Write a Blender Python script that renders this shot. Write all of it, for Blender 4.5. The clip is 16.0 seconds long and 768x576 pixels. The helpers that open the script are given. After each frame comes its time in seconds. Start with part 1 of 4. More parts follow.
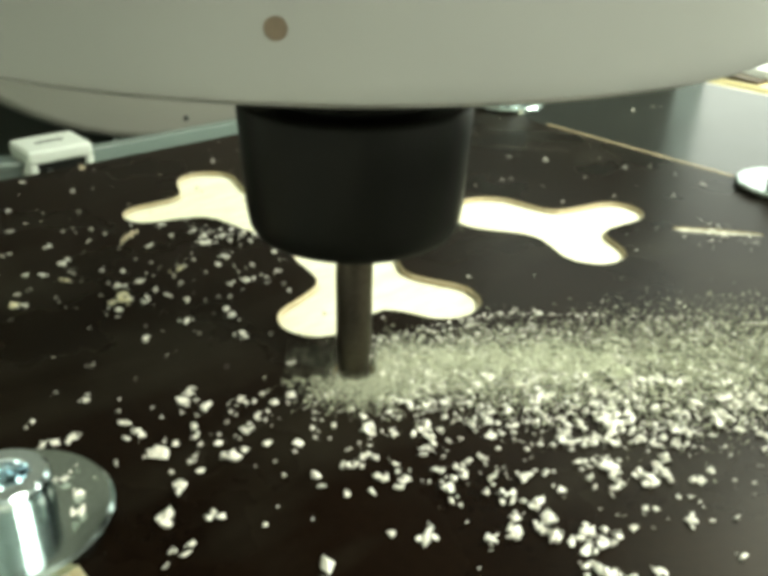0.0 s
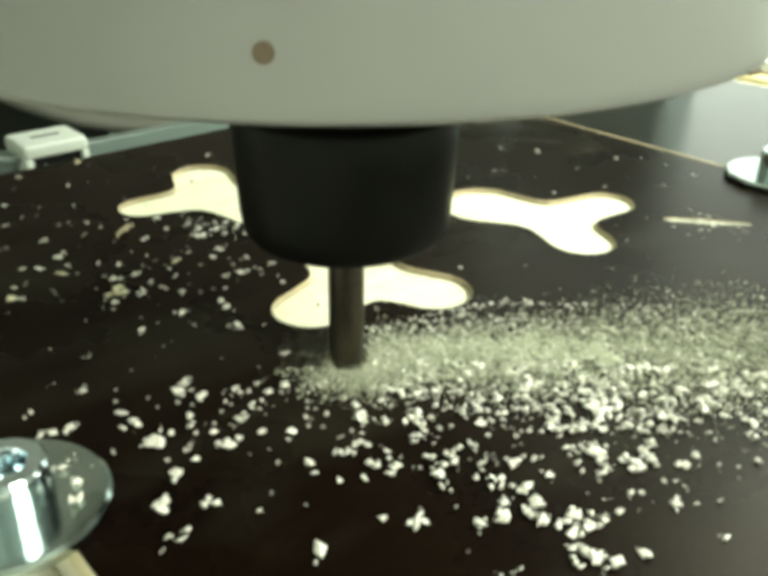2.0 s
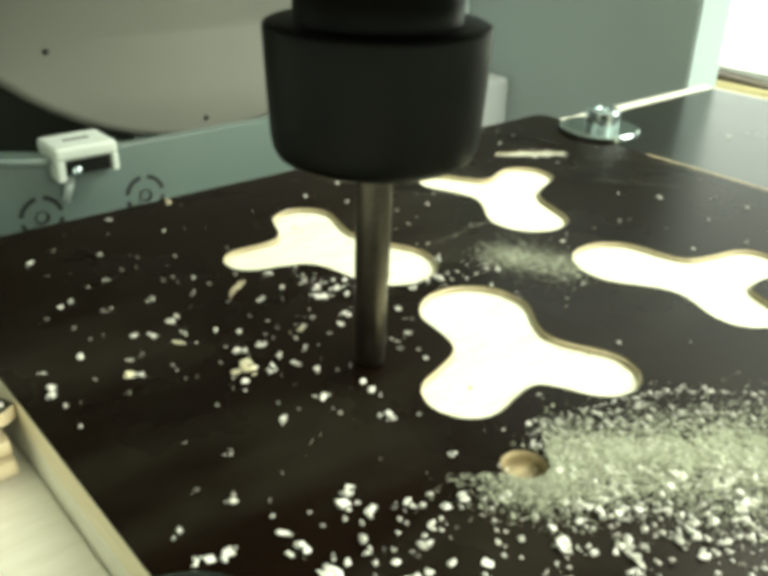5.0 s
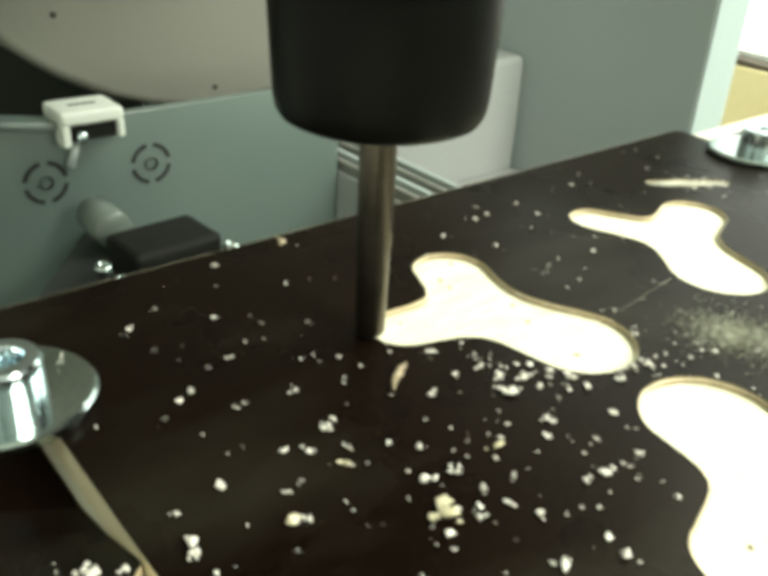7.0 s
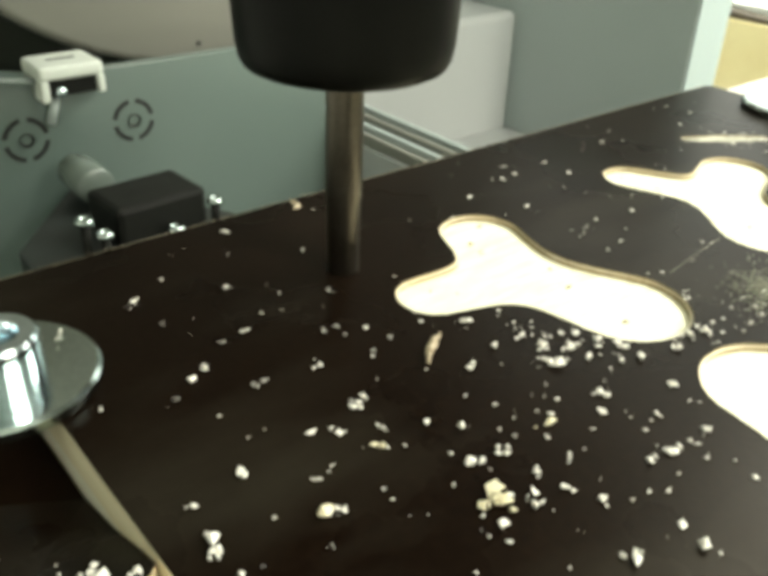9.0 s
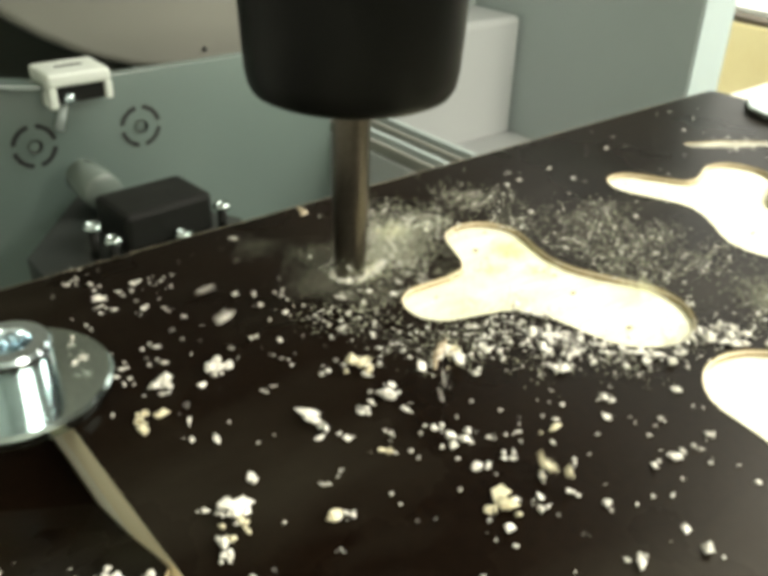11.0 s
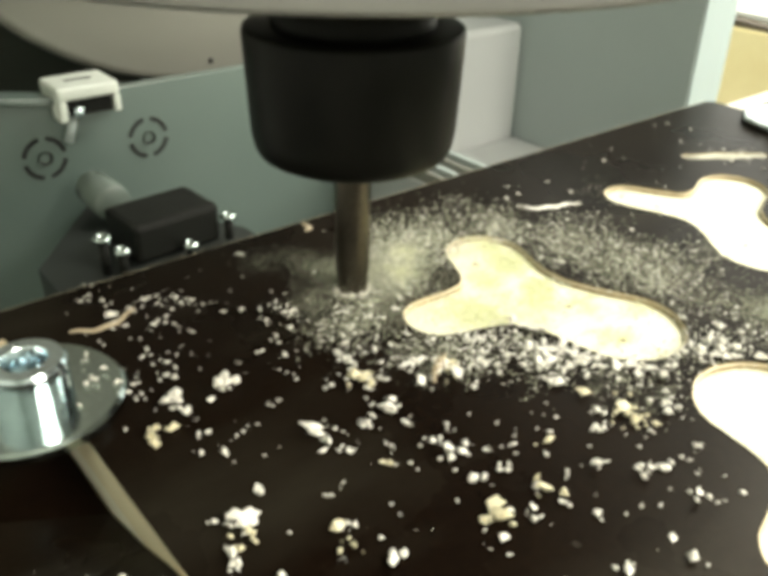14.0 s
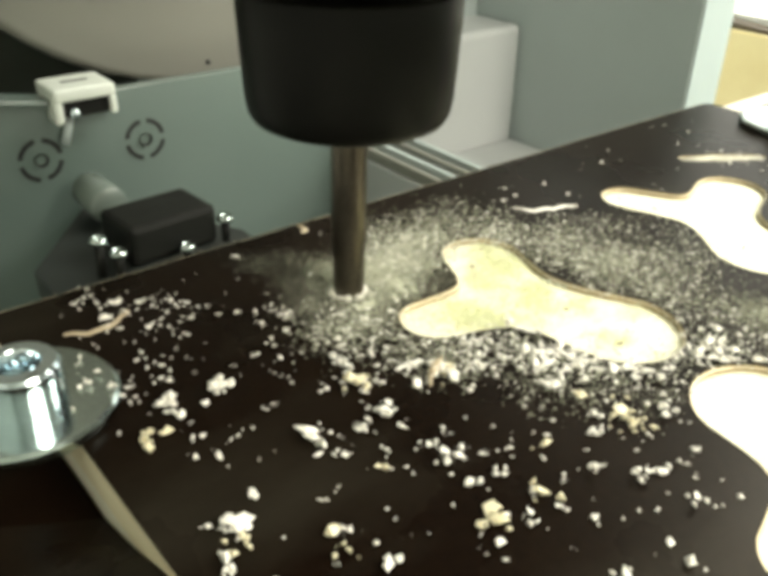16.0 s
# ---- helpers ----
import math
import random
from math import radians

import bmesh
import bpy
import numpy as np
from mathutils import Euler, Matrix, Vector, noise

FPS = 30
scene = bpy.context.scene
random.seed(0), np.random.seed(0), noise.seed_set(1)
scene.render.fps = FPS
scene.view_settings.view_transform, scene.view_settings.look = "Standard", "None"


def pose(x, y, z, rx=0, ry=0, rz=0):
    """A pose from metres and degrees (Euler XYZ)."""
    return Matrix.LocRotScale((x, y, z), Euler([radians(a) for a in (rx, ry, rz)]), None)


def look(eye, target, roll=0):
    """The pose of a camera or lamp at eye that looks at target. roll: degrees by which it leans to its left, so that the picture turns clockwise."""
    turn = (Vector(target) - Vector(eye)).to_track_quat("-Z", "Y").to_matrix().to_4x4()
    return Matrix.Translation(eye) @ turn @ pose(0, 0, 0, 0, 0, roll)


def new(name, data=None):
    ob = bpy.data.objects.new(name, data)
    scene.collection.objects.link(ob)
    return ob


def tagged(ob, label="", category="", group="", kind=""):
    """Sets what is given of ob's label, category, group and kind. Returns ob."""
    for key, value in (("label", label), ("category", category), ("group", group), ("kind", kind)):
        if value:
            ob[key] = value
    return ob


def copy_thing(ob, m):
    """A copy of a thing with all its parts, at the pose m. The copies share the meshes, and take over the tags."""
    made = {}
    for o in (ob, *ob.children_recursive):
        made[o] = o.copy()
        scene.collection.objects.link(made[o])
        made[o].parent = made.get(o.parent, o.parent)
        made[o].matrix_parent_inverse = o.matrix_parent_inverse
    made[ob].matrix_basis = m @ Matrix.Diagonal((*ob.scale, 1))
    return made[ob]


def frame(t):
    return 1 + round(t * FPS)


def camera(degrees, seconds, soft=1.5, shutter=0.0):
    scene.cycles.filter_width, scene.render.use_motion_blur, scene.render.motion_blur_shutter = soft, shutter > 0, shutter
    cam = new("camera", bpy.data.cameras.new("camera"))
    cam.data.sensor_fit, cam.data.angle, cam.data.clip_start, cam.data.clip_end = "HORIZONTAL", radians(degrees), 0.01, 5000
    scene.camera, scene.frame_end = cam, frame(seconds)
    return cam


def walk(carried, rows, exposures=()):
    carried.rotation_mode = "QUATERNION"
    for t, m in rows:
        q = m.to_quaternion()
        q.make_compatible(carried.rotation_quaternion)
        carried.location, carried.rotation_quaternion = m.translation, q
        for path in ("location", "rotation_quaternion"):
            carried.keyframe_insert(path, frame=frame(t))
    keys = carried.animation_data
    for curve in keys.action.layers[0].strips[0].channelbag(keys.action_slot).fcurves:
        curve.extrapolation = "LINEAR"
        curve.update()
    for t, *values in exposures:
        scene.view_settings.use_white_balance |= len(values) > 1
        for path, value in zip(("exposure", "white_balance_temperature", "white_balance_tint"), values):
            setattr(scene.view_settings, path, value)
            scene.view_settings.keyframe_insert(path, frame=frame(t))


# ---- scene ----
# Lengths in the tables below are millimetres (MM turns them into metres). x and y run along the board's edges,
# z is 0 on the board's top, and the cutter turns on the axis x = y = 0.
MM = 0.001
cam = camera(49.56, 16.0, soft=5.5, shutter=0.5)
ROWS = [
    (0.0, -40.76, -49.56, 40.66, -41.10, -26.64, -1.25),
    (0.5, -41.06, -49.37, 40.41, -40.93, -26.96, -1.22),
    (1.0, -41.21, -50.26, 40.88, -41.15, -27.02, -1.12),
    (1.5, -41.24, -50.87, 41.05, -41.39, -27.01, -1.07),
    (2.0, -41.10, -50.76, 41.06, -41.41, -27.15, -0.99),
    (2.5, -40.98, -51.07, 40.83, -41.37, -27.06, -0.65),
    (3.0, -41.33, -50.82, 41.75, -41.39, -27.24, -0.94),
    (3.5, -42.27, -50.63, 43.10, -41.01, -27.43, -1.35),
    (4.0, -43.52, -51.15, 44.24, -40.69, -27.04, -1.37),
    (4.2, -43.98, -51.15, 44.08, -40.53, -26.83, -1.29),
    (6.3, -42.62, -55.00, 40.48, -39.41, -27.73, -2.51),
    (6.5, -42.33, -54.51, 40.74, -39.07, -28.34, -2.36),
    (7.0, -42.47, -51.81, 40.84, -38.78, -28.13, -2.87),
    (7.5, -43.14, -52.58, 38.65, -38.35, -28.66, -2.87),
    (8.0, -41.14, -54.96, 36.54, -38.19, -30.29, -2.48),
    (8.5, -40.63, -54.11, 36.72, -38.65, -29.81, -2.26),
    (9.0, -40.54, -53.87, 36.64, -39.10, -29.82, -1.99),
    (9.5, -40.83, -53.70, 36.52, -39.18, -29.56, -2.00),
    (12.0, -41.36, -54.90, 37.87, -38.71, -29.73, -1.60),
    (12.5, -41.64, -55.28, 37.63, -38.75, -29.70, -1.49),
    (13.0, -41.48, -55.39, 38.54, -38.72, -29.68, -1.33),
    (13.5, -42.21, -55.39, 39.59, -38.75, -29.62, -1.34),
    (14.0, -41.81, -55.67, 39.81, -38.63, -29.61, -1.34),
    (14.5, -40.96, -56.40, 39.41, -38.78, -29.72, -1.30),
    (15.0, -40.64, -55.99, 39.80, -38.83, -29.71, -1.27),
    (15.5, -40.87, -55.98, 39.78, -38.97, -29.56, -1.22),
    (16.0, -41.43, -55.50, 39.68, -38.74, -29.48, -1.40),
]
walk(cam, [(t, pose(x * MM, y * MM, z * MM, 90 + pitch, roll, yaw)) for t, x, y, z, yaw, pitch, roll in ROWS],
     exposures=[(0.0, 0.13, 7000, -1), (1.2, 0.13, 6950, -2), (2.4, 0.06, 6950, -5), (4.2, 0.13, 6950, -5), (6.3, 0.0, 6900, 0), (9.0, 0.0, 7050, 7), (12.0, 0.0, 7150, 11), (16.0, 0.0, 7150, 11)])

# ---- light ----
world = bpy.data.worlds.new("room_air")
world.use_nodes = True
world.node_tree.nodes["Background"].inputs[0].default_value = (0.80, 0.88, 0.84, 1)
world.node_tree.nodes["Background"].inputs[1].default_value = 0.12
scene.world = world


def area_lamp(name, eye, target, size_x, size_y, power, colour):
    lamp = bpy.data.lights.new(name, "AREA")
    lamp.shape, lamp.size, lamp.size_y, lamp.energy, lamp.color = "RECTANGLE", size_x, size_y, power, colour
    ob = new(name, lamp)
    ob.matrix_world = look(eye, target)
    return ob


area_lamp("window_daylight", (0.588, -0.063, 0.428), (0.0, 0.0, 0.0), 0.46, 0.38, 10.8, (0.95, 1.0, 0.97))
# unseen lamp added in front to brighten the rear panel and cover
area_lamp("front_window_daylight", (0.13, -0.56, 0.40), (0.0, 0.0, 0.0), 0.30, 0.25, 5.8, (1.0, 0.98, 0.92))


# ---- materials ----
def mat(name, colour, rough=0.5, metal=0.0, vary=0.15, scale=400.0, bump=0.0, second=None, coat=0.0, spec=0.5, fine=2500.0):
    """A principled material whose colour, gloss and relief vary at two scales (scale and fine: features a metre)."""
    m = bpy.data.materials.new(name)
    m.use_nodes = True
    nt = m.node_tree
    b = nt.nodes["Principled BSDF"]
    b.inputs["Metallic"].default_value = metal
    b.inputs["Specular IOR Level"].default_value = spec
    b.inputs["Coat Weight"].default_value = coat
    b.inputs["Coat Roughness"].default_value = 0.12
    tc = nt.nodes.new("ShaderNodeTexCoord")
    n1 = nt.nodes.new("ShaderNodeTexNoise")
    n2 = nt.nodes.new("ShaderNodeTexNoise")
    n1.inputs["Scale"].default_value, n1.inputs["Detail"].default_value = scale, 5
    n2.inputs["Scale"].default_value, n2.inputs["Detail"].default_value = fine, 3
    add = nt.nodes.new("ShaderNodeMath")
    add.operation = "ADD"
    half = nt.nodes.new("ShaderNodeMath")
    half.operation, half.inputs[1].default_value = "MULTIPLY", 0.5
    nt.links.new(tc.outputs["Object"], n1.inputs["Vector"])
    nt.links.new(tc.outputs["Object"], n2.inputs["Vector"])
    nt.links.new(n1.outputs["Fac"], add.inputs[0])
    nt.links.new(n2.outputs["Fac"], add.inputs[1])
    nt.links.new(add.outputs[0], half.inputs[0])
    ramp = nt.nodes.new("ShaderNodeValToRGB")
    dark = second or tuple(c * (1 - vary) for c in colour)
    ramp.color_ramp.elements[0].position, ramp.color_ramp.elements[0].color = 0.35, (*dark, 1)
    ramp.color_ramp.elements[1].position, ramp.color_ramp.elements[1].color = 0.65, (*colour, 1)
    nt.links.new(half.outputs[0], ramp.inputs[0])
    nt.links.new(ramp.outputs[0], b.inputs["Base Color"])
    rr = nt.nodes.new("ShaderNodeMapRange")
    rr.inputs["To Min"].default_value, rr.inputs["To Max"].default_value = max(rough * 0.8, 0.03), min(rough * 1.2, 1)
    nt.links.new(n1.outputs["Fac"], rr.inputs["Value"])
    nt.links.new(rr.outputs[0], b.inputs["Roughness"])
    if bump:
        bp = nt.nodes.new("ShaderNodeBump")
        bp.inputs["Strength"].default_value, bp.inputs["Distance"].default_value = bump, 0.0002
        nt.links.new(half.outputs[0], bp.inputs["Height"])
        nt.links.new(bp.outputs[0], b.inputs["Normal"])
    return m


def wood(name, light, dark, rough=0.6, bands=900.0, stretch=(0.15, 1, 1)):
    """Wood with grain drawn out along one axis."""
    m = mat(name, light, rough, second=dark, scale=bands, bump=0.25)
    nt = m.node_tree
    mp = nt.nodes.new("ShaderNodeMapping")
    mp.inputs["Scale"].default_value = stretch
    tc = next(n for n in nt.nodes if n.type == "TEX_COORD")
    nt.links.new(tc.outputs["Object"], mp.inputs["Vector"])
    for n in [n for n in nt.nodes if n.type == "TEX_NOISE"]:
        nt.links.new(mp.outputs[0], n.inputs["Vector"])
    return m


BLACK = mat("black_coating", (0.0082, 0.0046, 0.0026), 0.28, vary=0.5, scale=60, bump=0.12, second=(0.0038, 0.0022, 0.0014), spec=0.055, fine=1500)
SHEET = mat("dark_glossy_sheet", (0.010, 0.009, 0.007), 0.24, vary=0.4, scale=50, bump=0.06, spec=0.3)
# a film of dust in smudges on the black coating; its grey also stands in for sheen
_nt = BLACK.node_tree
_nt.nodes["Principled BSDF"].inputs["Specular Tint"].default_value = (1.0, 0.86, 0.62, 1)
_dust_sheen, _ramp, _mix = _nt.nodes.new("ShaderNodeTexNoise"), _nt.nodes.new("ShaderNodeValToRGB"), _nt.nodes.new("ShaderNodeMixRGB")
_dust_sheen.inputs["Scale"].default_value, _dust_sheen.inputs["Detail"].default_value = 48, 7
_ramp.color_ramp.elements[0].position, _ramp.color_ramp.elements[1].position = 0.5, 0.8
_map = _nt.nodes.new("ShaderNodeMapping")
_map.inputs["Rotation"].default_value, _map.inputs["Scale"].default_value = (0, 0, radians(40)), (0.6, 1.6, 1)
_nt.links.new(next(n for n in _nt.nodes if n.type == "TEX_COORD").outputs["Object"], _map.inputs["Vector"])
_nt.links.new(_map.outputs[0], _dust_sheen.inputs["Vector"])
_nt.links.new(_dust_sheen.outputs["Fac"], _ramp.inputs[0])
_nt.links.new(_ramp.outputs[0], _mix.inputs[0])
_base = _nt.nodes["Principled BSDF"].inputs["Base Color"]
_nt.links.new(_base.links[0].from_socket, _mix.inputs[1])
_mix.inputs[2].default_value = (0.024, 0.021, 0.015, 1)
_nt.links.new(_mix.outputs[0], _base)
CREAM = wood("pale_cut_wood", (0.86, 0.845, 0.67), (0.72, 0.685, 0.47), 0.75)
EDGE = wood("board_edge_wood", (0.82, 0.75, 0.56), (0.68, 0.58, 0.38), 0.7, stretch=(0.1, 0.1, 2.5))
# browner than the pocket floors; for pocket walls, hole, seam and specks
CUTBROWN = wood("brown_cut_edge", (0.40, 0.32, 0.18), (0.21, 0.16, 0.08), 0.7)
PLY = wood("plywood", (0.66, 0.57, 0.39), (0.52, 0.43, 0.27), 0.65, stretch=(0.12, 0.12, 2.0))
CHIP = mat("wood_chip", (0.98, 0.955, 0.86), 0.8, vary=0.12, scale=900)
POWDER = mat("yellow_wood_powder", (0.91, 0.94, 0.64), 0.9, vary=0.2, scale=1500)
GROOVE = wood("scratched_grey_wood", (0.62, 0.60, 0.48), (0.16, 0.15, 0.10), 0.7, bands=400)
DUST = mat("wood_dust", (0.62, 0.64, 0.49), 0.9, vary=0.2, scale=1500, bump=0.6)
STEEL = mat("bright_steel", (0.78, 0.90, 0.95), 0.16, 1.0, vary=0.2, scale=120, bump=0.05)
ZINC = mat("zinc_washer", (0.50, 0.58, 0.56), 0.15, 1.0, vary=0.25, scale=90, bump=0.08)
CARBIDE = mat("grey_carbide", (0.15, 0.13, 0.105), 0.38, 1.0, vary=0.3, scale=300)
BLACKNUT = mat("blackened_steel", (0.006, 0.006, 0.0048), 0.42, 0.0, vary=0.3, scale=150, bump=0.05, spec=0.10)
HOUSING = mat("grey_housing", (0.190, 0.194, 0.184), 0.40, vary=0.10, scale=10, fine=90)
PANEL = mat("grey_green_paint", (0.118, 0.158, 0.142), 0.3, vary=0.08, scale=40, bump=0.05, coat=0.5)
LIGHTGREY = mat("light_grey_paint", (0.41, 0.43, 0.425), 0.5, vary=0.06, scale=40)
DARKGREY = mat("mid_grey_paint", (0.39, 0.445, 0.435), 0.5, vary=0.06, scale=30)
PALE = mat("pale_paint_edge", (0.37, 0.45, 0.45), 0.5, vary=0.05, scale=40)
COVER = mat("cream_plastic_cover", (0.205, 0.205, 0.178), 0.35, vary=0.05, scale=25)
WHITEPL = mat("white_plastic", (0.66, 0.70, 0.64), 0.4, vary=0.06, scale=200)
BLACKPL = mat("black_plastic", (0.009, 0.0095, 0.008), 0.5, vary=0.3, scale=200, spec=0.15)
SLATE = mat("slate_plastic", (0.016, 0.020, 0.018), 0.5, vary=0.3, scale=80)
CLEAR = mat("milky_plastic", (0.14, 0.17, 0.15), 0.25, vary=0.15, scale=150)
RECESS = mat("dark_recess_shade", (0.07, 0.08, 0.065), 0.7, vary=0.3, scale=30)
SLAB = wood("pale_base_board", (0.82, 0.79, 0.68), (0.72, 0.68, 0.55), 0.65)
CHUNK = mat("yellowish_wood_chip", (0.90, 0.83, 0.58), 0.8, vary=0.2, scale=700)
SHAVE = wood("brown_shaving", (0.52, 0.44, 0.31), (0.37, 0.30, 0.20), 0.7)
VOID = mat("dark_interior", (0.012, 0.014, 0.012), 0.7, vary=0.3, scale=50)
WALLP = mat("pale_wall_paint", (0.52, 0.54, 0.50), 0.8, vary=0.05, scale=3, fine=60)
TABLE = mat("white_table_top", (0.80, 0.80, 0.76), 0.4, vary=0.05, scale=8, fine=100)
YELLOW = wood("yellow_wood", (0.93, 0.79, 0.45), (0.84, 0.68, 0.35), 0.5, bands=120, stretch=(0.2, 1, 1))
GLOW = bpy.data.materials.new("daylight_glow_pane")
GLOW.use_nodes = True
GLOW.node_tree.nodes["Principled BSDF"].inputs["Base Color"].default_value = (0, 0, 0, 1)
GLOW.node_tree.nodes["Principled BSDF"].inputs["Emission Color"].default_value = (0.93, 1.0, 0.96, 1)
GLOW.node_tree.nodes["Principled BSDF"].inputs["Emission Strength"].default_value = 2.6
BROWN = mat("dark_brown_shade", (0.09, 0.065, 0.04), 0.6, vary=0.3, scale=40)


# chips differ from one another in tone
for _m in (CHIP, CHUNK, DUST):
    _nt = _m.node_tree
    _geo, _tone, _mix = _nt.nodes.new("ShaderNodeNewGeometry"), _nt.nodes.new("ShaderNodeMapRange"), _nt.nodes.new("ShaderNodeMixRGB")
    _tone.inputs["To Min"].default_value, _tone.inputs["To Max"].default_value = 0.84, 1.0
    _mix.blend_type, _mix.inputs[0].default_value = "MULTIPLY", 1.0
    _base = _nt.nodes["Principled BSDF"].inputs["Base Color"]
    _nt.links.new(_geo.outputs["Random Per Island"], _tone.inputs["Value"])
    _nt.links.new(_base.links[0].from_socket, _mix.inputs[1])
    _nt.links.new(_tone.outputs[0], _mix.inputs[2])
    _nt.links.new(_mix.outputs[0], _base)


# ---- building helpers ----
def part(name, bm, material, parent=None, label=""):
    """Links a bmesh drawn in millimetres as one mesh object, under a thing or on its own."""
    bmesh.ops.scale(bm, vec=(MM, MM, MM), verts=bm.verts)
    me = bpy.data.meshes.new(name)
    bm.to_mesh(me)
    bm.free()
    for m in material if isinstance(material, (list, tuple)) else (material,):
        me.materials.append(m)
    ob = new(name, me)
    ob.parent = parent
    if label:
        ob["label"] = label
    return ob


def empty(name):
    ob = new(name)
    ob.empty_display_size = 0.002
    return ob


def box(x0, x1, y0, y1, z0, z1, bevel=0.0, segments=2, bm=None):
    own = bm or bmesh.new()
    m = Matrix.Translation(((x0 + x1) / 2, (y0 + y1) / 2, (z0 + z1) / 2)) @ Matrix.Diagonal((x1 - x0, y1 - y0, z1 - z0, 1))
    made = bmesh.ops.create_cube(own, size=1, matrix=m)
    if bevel:
        edges = list({e for v in made["verts"] for e in v.link_edges})
        bmesh.ops.bevel(own, geom=edges, offset=bevel, segments=segments, profile=0.5, affect="EDGES")
    return own


def turned(profile, steps=48, bm=None, centre=(0, 0, 0), soft=True):
    """A body of revolution about z: profile rows are (radius, height); radius 0 closes it."""
    own = bm or bmesh.new()
    rings = []
    for r, h in profile:
        if r < 1e-6:
            rings.append([own.verts.new((centre[0], centre[1], centre[2] + h))])
        else:
            rings.append([own.verts.new((centre[0] + r * math.cos(2 * math.pi * k / steps), centre[1] + r * math.sin(2 * math.pi * k / steps), centre[2] + h)) for k in range(steps)])
    for a, b in zip(rings, rings[1:]):
        for k in range(steps):
            j = (k + 1) % steps
            if len(a) == 1 and len(b) == 1:
                continue
            if len(a) == 1:
                f = own.faces.new((a[0], b[j], b[k]))
            elif len(b) == 1:
                f = own.faces.new((a[k], a[j], b[0]))
            else:
                f = own.faces.new((a[k], a[j], b[j], b[k]))
            f.smooth = soft
    bmesh.ops.recalc_face_normals(own, faces=own.faces)
    return own


def creased(ob, degrees=35):
    """Keeps edges sharper than that many degrees sharp on a smooth-shaded mesh."""
    bm = bmesh.new()
    bm.from_mesh(ob.data)
    for f in bm.faces:
        f.smooth = True
    for e in bm.edges:
        e.smooth = len(e.link_faces) == 2 and e.calc_face_angle(0) < radians(degrees)
    bm.to_mesh(ob.data)
    bm.free()
    return ob


def lobed(centre, lobes, neck, steps=96, blend=1.7):
    """The outline of a three-armed rounded pocket: arms run from the centre to lobes (x, y, radius) and melt together."""
    def inside(px, py):
        total = 0.0
        for lx, ly, r in lobes:
            dx, dy = lx - centre[0], ly - centre[1]
            h = max(0.0, min(1.0, ((px - centre[0]) * dx + (py - centre[1]) * dy) / (dx * dx + dy * dy)))
            d = math.hypot(px - centre[0] - h * dx, py - centre[1] - h * dy) - (neck + (r - neck) * h)
            total += math.exp(-d / blend * 2)
        return -math.log(total) * blend / 2
    loop = []
    for k in range(steps):
        a, r = 2 * math.pi * k / steps, 0.5
        while inside(centre[0] + r * math.cos(a), centre[1] + r * math.sin(a)) < 0 and r < 40:
            r += 0.08
        loop.append((centre[0] + r * math.cos(a), centre[1] + r * math.sin(a)))
    return loop


def ring(x, y, r, steps=28):
    return [(x + r * math.cos(2 * math.pi * k / steps), y + r * math.sin(2 * math.pi * k / steps)) for k in range(steps)]


def sheet(outer, holes, top, bottom, hole_depths):
    """A board with openings: top face (slot 0), outer edge (slot 1), openings' walls (slot 2)."""
    bm = bmesh.new()
    edges = []
    for n, loop in enumerate([outer, *holes]):
        vs = [bm.verts.new((px, py, top)) for px, py in loop]
        es = [bm.edges.new((vs[k], vs[(k + 1) % len(vs)])) for k in range(len(vs))]
        edges += es
        low = bottom if n == 0 else hole_depths[n - 1]
        ws = [bm.verts.new((px, py, low)) for px, py in loop]
        for k in range(len(vs)):
            j = (k + 1) % len(vs)
            f = bm.faces.new((vs[k], vs[j], ws[j], ws[k]) if n else (vs[j], vs[k], ws[k], ws[j]))
            f.material_index = 2 if n else 1
            f.smooth = bool(n)
    made = bmesh.ops.triangle_fill(bm, use_beauty=True, use_dissolve=False, edges=edges)
    for f in made["geom"]:
        if isinstance(f, bmesh.types.BMFace):
            f.material_index = 0
            f.smooth = False
    bmesh.ops.recalc_face_normals(bm, faces=bm.faces)
    up = next(f for f in bm.faces if f.material_index == 0)
    if up.normal.z < 0:
        bmesh.ops.reverse_faces(bm, faces=bm.faces)
    return bm


def plate_of(loop, z):
    bm = bmesh.new()
    f = bm.faces.new([bm.verts.new((px, py, z)) for px, py in loop])
    if f.normal.z < 0:
        f.normal_flip()
    bmesh.ops.triangulate(bm, faces=bm.faces)
    return bm


